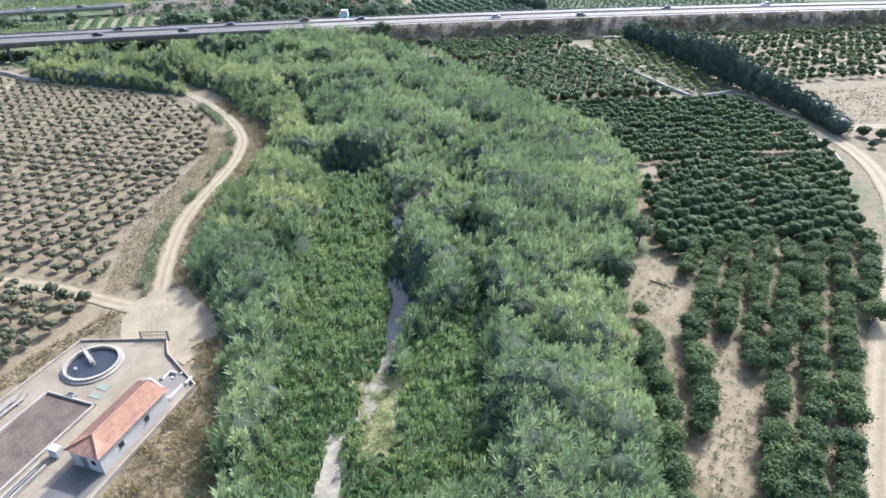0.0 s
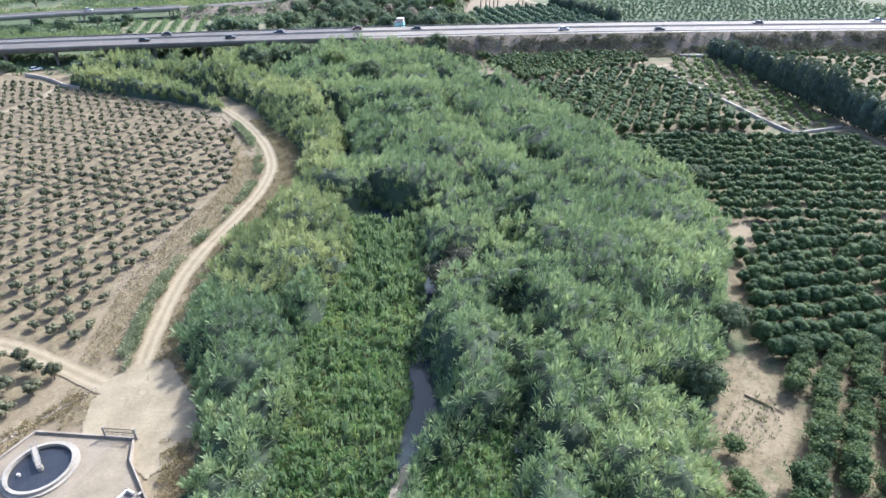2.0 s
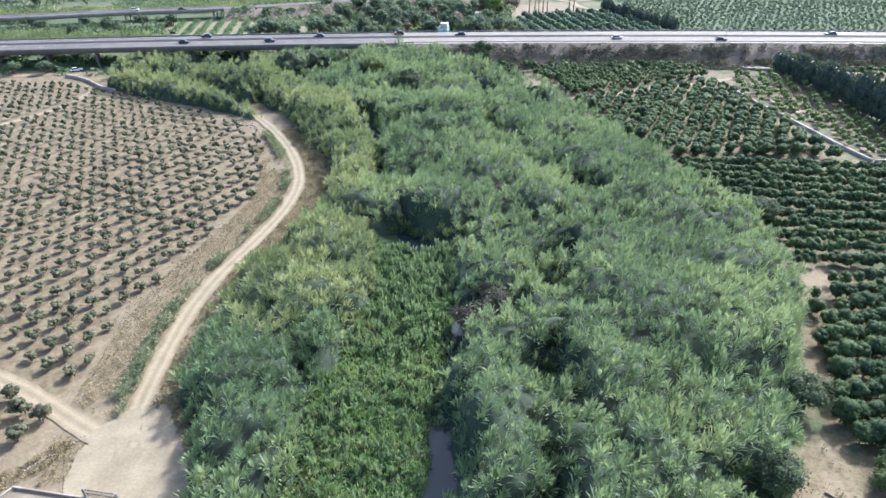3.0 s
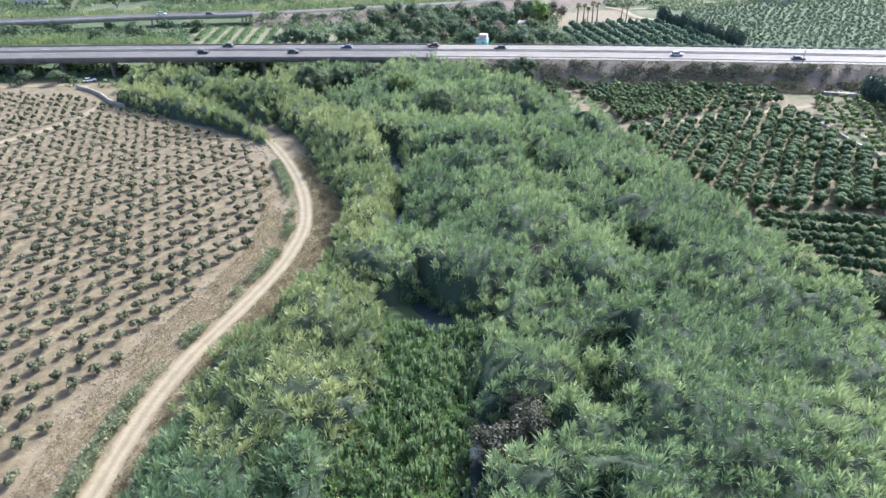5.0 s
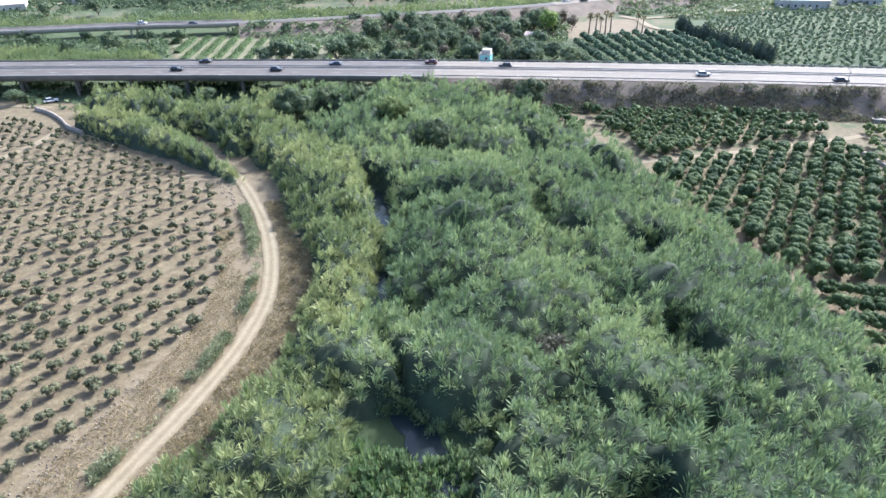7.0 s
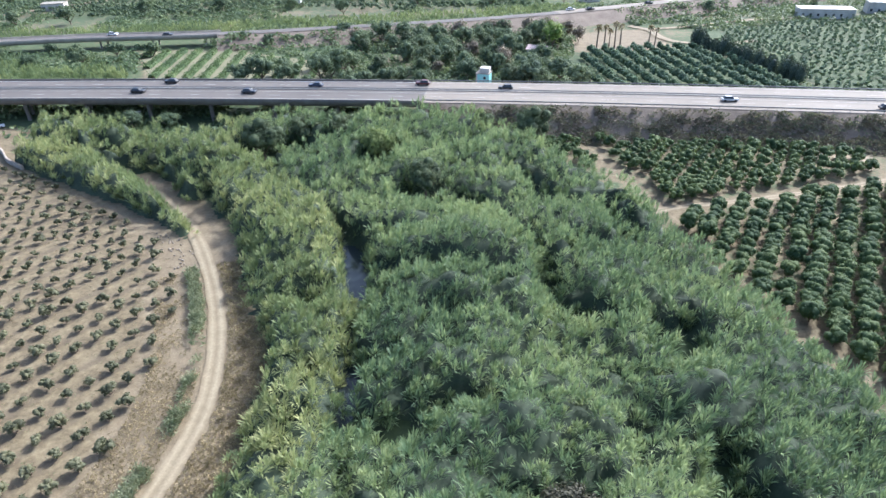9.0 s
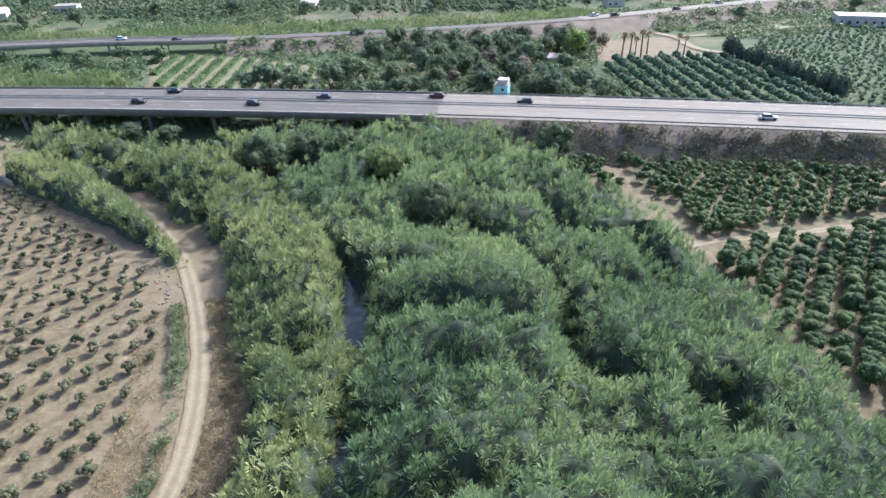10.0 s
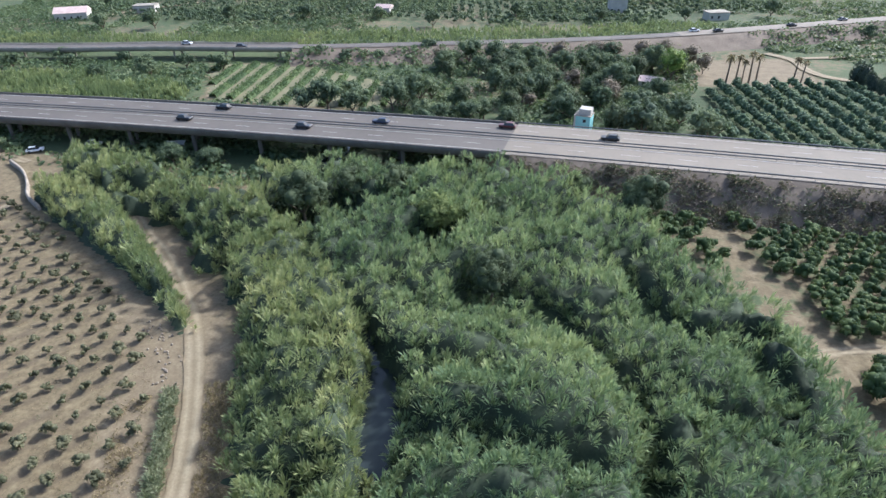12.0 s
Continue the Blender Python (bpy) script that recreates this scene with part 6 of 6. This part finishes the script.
# ---- dry-stone wall, plot wall, stones ----
def stone_wall(name, label, line, height, thick, seed, stone=0.5):
    """A wall of separate rough stones along a line."""
    rng = np.random.default_rng(seed)
    e = tagged(empty_thing(name, line[0][0], line[0][1], 0), label, "wall", kind="structure")
    shapes = []
    for k in range(6):
        bm = bmesh.new()
        bmesh.ops.create_icosphere(bm, subdivisions=1, radius=0.5)
        for w in bm.verts:
            w.co *= 1 + rng.uniform(-0.25, 0.2)
        me = bpy.data.meshes.new("stone")
        bm.to_mesh(me)
        bm.free()
        me.materials.append(STONE)
        shapes.append(me)
    for x, y in smooth_line(line, stone * 0.9)[:170]:
        for row in range(max(1, round(height / (stone * 0.7)))):
            ob = part("stone", shapes[int(rng.integers(0, 6))], STONE, e)
            m = pose(x + rng.normal(0, thick * 0.25), y + rng.normal(0, thick * 0.25), float(ground_z(x, y)) + stone * 0.2 + row * stone * 0.55, rng.uniform(0, 360), rng.uniform(0, 360), rng.uniform(0, 360))
            ob.matrix_world = m @ Matrix.Diagonal((stone * rng.uniform(0.9, 1.5), stone * rng.uniform(0.9, 1.4), stone, 1))


stone_wall("stone_wall", "low pale dry-stone wall along the young orchard", [(-75, 52), (-57.2, 74), (-51.9, 80.7), (-44.5, 89.8)], 0.35, 0.4, 230, 0.34)
stone_wall("stone_row", "scattered field stones heaped along the orchard edge", [(-52, 112), (-49.5, 132), (-46, 150), (-44.5, 160)], 0.3, 6.0, 231, 0.22)
stone_wall("stone_row", "scattered stones where the track bends by the reeds", [(-57, 200), (-62, 207), (-68, 211.5)], 0.3, 3.0, 232, 0.4)
def long_wall(name, label, line, height, thick, mat):
    """A plain low wall with a slightly uneven top along a line."""
    p = smooth_line(line, 2.0)
    t = np.gradient(p, axis=0)
    t /= np.hypot(t[:, 0], t[:, 1])[:, None]
    nrm = np.stack([t[:, 1], -t[:, 0]], 1) * thick / 2
    g = ground_z(p[:, 0], p[:, 1])
    top = g + height * (0.9 + 0.2 * field(p[:, 0], p[:, 1], 3, 233))
    ring = [(p + nrm, g - 0.4), (p + nrm, top), (p - nrm, top), (p - nrm, g - 0.4)]
    v = np.stack([np.column_stack([q, z]) for q, z in ring], 1).reshape(-1, 3)
    i = np.arange(len(p) - 1) * 4
    f = np.vstack([np.stack([i + j, i + j + 1, i + j + 5, i + j + 4], 1) for j in range(3)])
    f = np.vstack([f, [[0, 3, 2, 1]], [[len(v) - 4, len(v) - 3, len(v) - 2, len(v) - 1]]])
    tagged(new(name, mesh_from(name, v, f, mat)), label, "wall", kind="structure")


long_wall("plot_wall", "long concrete irrigation channel wall round a plot", [(88, 244), (95, 211), (99, 193), (101.9, 182.5)], 0.8, 0.7, CONCRETE)
long_wall("plot_wall", "pale concrete channel wall at the plot's near end", [(102.4, 182.2), (110, 184), (117.8, 186.2)], 0.8, 0.7, CONCRETE)
long_wall("ditch_wall", "low dark stone wall of a ditch beside the farm road", [(117.6, 151), (116.6, 142.5), (115.2, 133.9), (112.0, 125.0)], 1.0, 0.6, WALLSTONE)
long_wall("field_wall", "low dark weathered wall curving along the young orchard", [(-149.5, 258), (-140.8, 253.8), (-133, 248), (-127.4, 242.9), (-120, 239)], 1.1, 0.6, WALLSTONE)


# ---- hut, houses, poles behind the motorway ----
def pump_tower():
    e = tagged(empty_thing("pump_tower", -10.8, 310.5, 0, -8), "small turquoise and white pump building beside the motorway", "pump house")
    part("wall", box(bmesh.new(), -2.1, 2.1, -2, 2, -0.3, 7.0, 0.04), TURQ, e, "turquoise painted wall")
    part("upper_wall", box(bmesh.new(), -1.2, 1.9, -1.2, 1.7, 7.0, 8.6, 0.04), PLASTER, e, "weathered pale upper wall")
    part("roof", box(bmesh.new(), -2.25, 2.25, -2.15, 2.15, 6.95, 7.12, 0.03), CONCRETE, e)
    part("corner_trim", box(bmesh.new(), -2.13, -1.7, -2.06, -2.0, 0, 6.95), PLASTER, e)
    part("window", box(bmesh.new(), 0.2, 1.0, -2.05, -1.98, 5.4, 6.2), GLASS, e)


def house(x, y, rz, L, Wd, H, label, wall=PLASTER, roof=TILE, flat=False):
    e = tagged(empty_thing("house", x, y, 0, rz), label, "house", "far houses")
    part("wall", box(bmesh.new(), -L / 2, L / 2, -Wd / 2, Wd / 2, -0.3, H), wall, e)
    if flat:
        part("roof", box(bmesh.new(), -L / 2 - 0.3, L / 2 + 0.3, -Wd / 2 - 0.3, Wd / 2 + 0.3, H, H + 0.3, 0.05), roof, e)
    else:
        bm = bmesh.new()
        a = [bm.verts.new(p) for p in ((-L / 2 - 0.4, -Wd / 2 - 0.4, H), (L / 2 + 0.4, -Wd / 2 - 0.4, H), (L / 2 + 0.4, Wd / 2 + 0.4, H), (-L / 2 - 0.4, Wd / 2 + 0.4, H))]
        b = [bm.verts.new(p) for p in ((-L / 2 - 0.4, 0, H + Wd * 0.25), (L / 2 + 0.4, 0, H + Wd * 0.25))]
        for q in ((a[0], a[1], b[1], b[0]), (a[2], a[3], b[0], b[1]), (a[1], a[2], b[1]), (a[3], a[0], b[0]), (a[3], a[2], a[1], a[0])):
            bm.faces.new(q)
        part("roof", bm, roof, e)
    for k in range(max(1, int(L / 3.5))):
        wx = -L / 2 + 1.6 + k * 3.3
        part("window", box(bmesh.new(), wx - 0.5, wx + 0.5, -Wd / 2 - 0.03, -Wd / 2 + 0.02, 1.0, 2.2), GLASS, e)


e = tagged(empty_thing("reservoir", 107, 268.5, 0, -10), "low white covered irrigation reservoir", "reservoir")
part("wall", box(bmesh.new(), -6, 6, -1.8, 1.8, -0.3, 0.8, 0.03), PLASTER, e)
part("cover", box(bmesh.new(), -6.15, 6.15, -1.95, 1.95, 0.8, 0.92, 0.02), CONCRETE, e)
part("hatch", box(bmesh.new(), 4.0, 5.0, -0.5, 0.5, 0.91, 1.05, 0.02), STEEL, e)
pump_tower()
PINK = two_scale("pinkish_tile", (0.50, 0.36, 0.32), (0.66, 0.52, 0.47), 0.5, 5, 0.85, 0.2)
house(6, 364, -15, 7, 5, 2.4, "small house with a faded pinkish roof among trees", PLASTER, PINK)
house(-13, 497, 10, 9, 8, 9, "tall pale farm building on the far fields", PLASTER, CONCRETE, True)
house(-292, 424, 30, 16, 10, 4, "pale sprawling farmhouse with a light roof", PLASTER, PINK)
house(-268, 452, 20, 12, 8, 3.5, "small pale farm outbuilding", PLASTER, CONCRETE, True)
house(142, 446, -5, 24, 9, 4, "long low white greenhouse building", PLASTER, PLASTER, True)
house(175, 458, -12, 18, 9, 5, "white farm storehouse beyond the plantation", PLASTER, PLASTER, True)
house(34, 487, 20, 10, 7, 3.5, "small roadside building beyond the far road", PLASTER, CONCRETE, True)
house(-131, 470, 0, 8, 6, 3.5, "small white house among far groves", PLASTER, PINK)


def tall_palm(seed):
    rng = np.random.default_rng(seed)
    e = tagged(empty_thing("palm", 0, 0, 0), "tall thin palm with a sparse dry crown", "palm")
    part("trunk", tube(bmesh.new(), (0, 0, -0.2), (0.2, 0.1, 8.6), 0.32, 0.2, 8), BARK, e)
    n = 46
    d = directions(n, rng, 0.1)
    v, f = leaves(np.repeat([[0.2, 0.1, 8.6]], n, 0), d, rng.uniform(1.4, 2.2, n), rng.uniform(0.25, 0.45, n), rng, 0.35)
    part("crown", mesh_from("crown", v, f, DRYLEAF), DRYLEAF, e)
    return e


plant([tall_palm(240), tall_palm(241)], [(29.5, 371.5), (32.5, 373), (34.6, 374), (37, 375.5), (39.2, 376), (50.4, 377), (52.7, 376.5)], rng, "palms by the clearing", 0.15)
ribbon("dirt_road", [(48, 420), (56, 411), (58, 398), (64, 388), (80, 384), (96, 392)], 3.6, 0.3, TRACK, "pale winding dirt road beyond the grove", "road")
ribbon("dirt_road", [(58, 414), (75, 420), (95, 431), (120, 440), (160, 452)], 3.0, 0.3, TRACK, "pale dirt road past the far plantation", "road")
ribbon("dirt_road", [(-330, 396), (-300, 410), (-285, 436), (-270, 462), (-250, 490)], 5.0, 0.3, TRACK, "pale dirt lane up to the far farmhouse", "road")


def lamp_post(x, off, h, label):
    e = tagged(empty_thing("lamp_post", x, road_y(x) + off, ROAD_Z - 0.2), label, "lamp post")
    part("pole", tube(bmesh.new(), (0, 0, 0), (0, 0, h), 0.14, 0.08, 8), STEEL, e)
    part("arm", tube(bmesh.new(), (0, 0, h), (0, 1.4, h + 0.3), 0.06, 0.05, 6), STEEL, e)
    part("lamp_head", box(bmesh.new(), -0.15, 0.15, 1.3, 1.9, h + 0.25, h + 0.4, 0.03), STEEL, e)


for label, colour, x, side in (("dark car on the far road", (0.02, 0.02, 0.022), 30, -1.6), ("white car on the far road", (0.7, 0.7, 0.7), 22, 1.6), ("black car on the pale far road", (0.02, 0.02, 0.02), 60, -1.6),
                               ("grey car on the far road", (0.25, 0.25, 0.26), 84, 1.6), ("dark car on the far road bridge", (0.03, 0.03, 0.035), -152, -1.8), ("white car on the far road bridge", (0.7, 0.7, 0.7), -176, 1.8)):
    e = car("car", label, colour, x, 0)
    y = float(np.interp(x, RAIL[:, 0], RAIL[:, 1]))
    e.matrix_world = pose(x - side * 0.4, y + side, RAIL_Z + 0.1, 0, 0, math.degrees(math.atan2(float(np.interp(x + 3, RAIL[:, 0], RAIL[:, 1])) - y, 3.0)))
    e["group"] = "cars on the far road"


lamp_post(96, -0.6, 4.5, "slim grey post at the motorway edge")


def parked(x, y, rz, label, colour, group=""):
    e = car("parked_car", label, colour, x, 0, rz)
    e.matrix_world = pose(x, y, 0.1, 0, 0, rz)
    e["group"] = "vehicles under the viaduct"


parked(-150, 266, 40, "white car parked beside the reeds under the viaduct", (0.7, 0.7, 0.7))
parked(-138, 274, 10, "silver car parked under the viaduct", (0.5, 0.5, 0.5))
e = tagged(empty_thing("tarpaulin", -114, 278, 0, 20), "pale tarpaulin shelter beneath the viaduct", "shelter")
bm = bmesh.new()
q = [bm.verts.new(p) for p in ((-2.5, -1.6, 1.4), (2.5, -1.6, 1.5), (2.5, 1.6, 1.5), (-2.5, 1.6, 1.4), (-2.5, 0, 2.1), (2.5, 0, 2.2))]
for w in ((q[0], q[1], q[5], q[4]), (q[4], q[5], q[2], q[3])):
    bm.faces.new(w)
part("cover", bm, PLASTER, e)
for x in (-2.4, 2.4):
    for y in (-1.5, 1.5):
        part("post", tube(bmesh.new(), (x, y, -0.2), (x, y, 1.45), 0.05, 0.05), BARK, e)
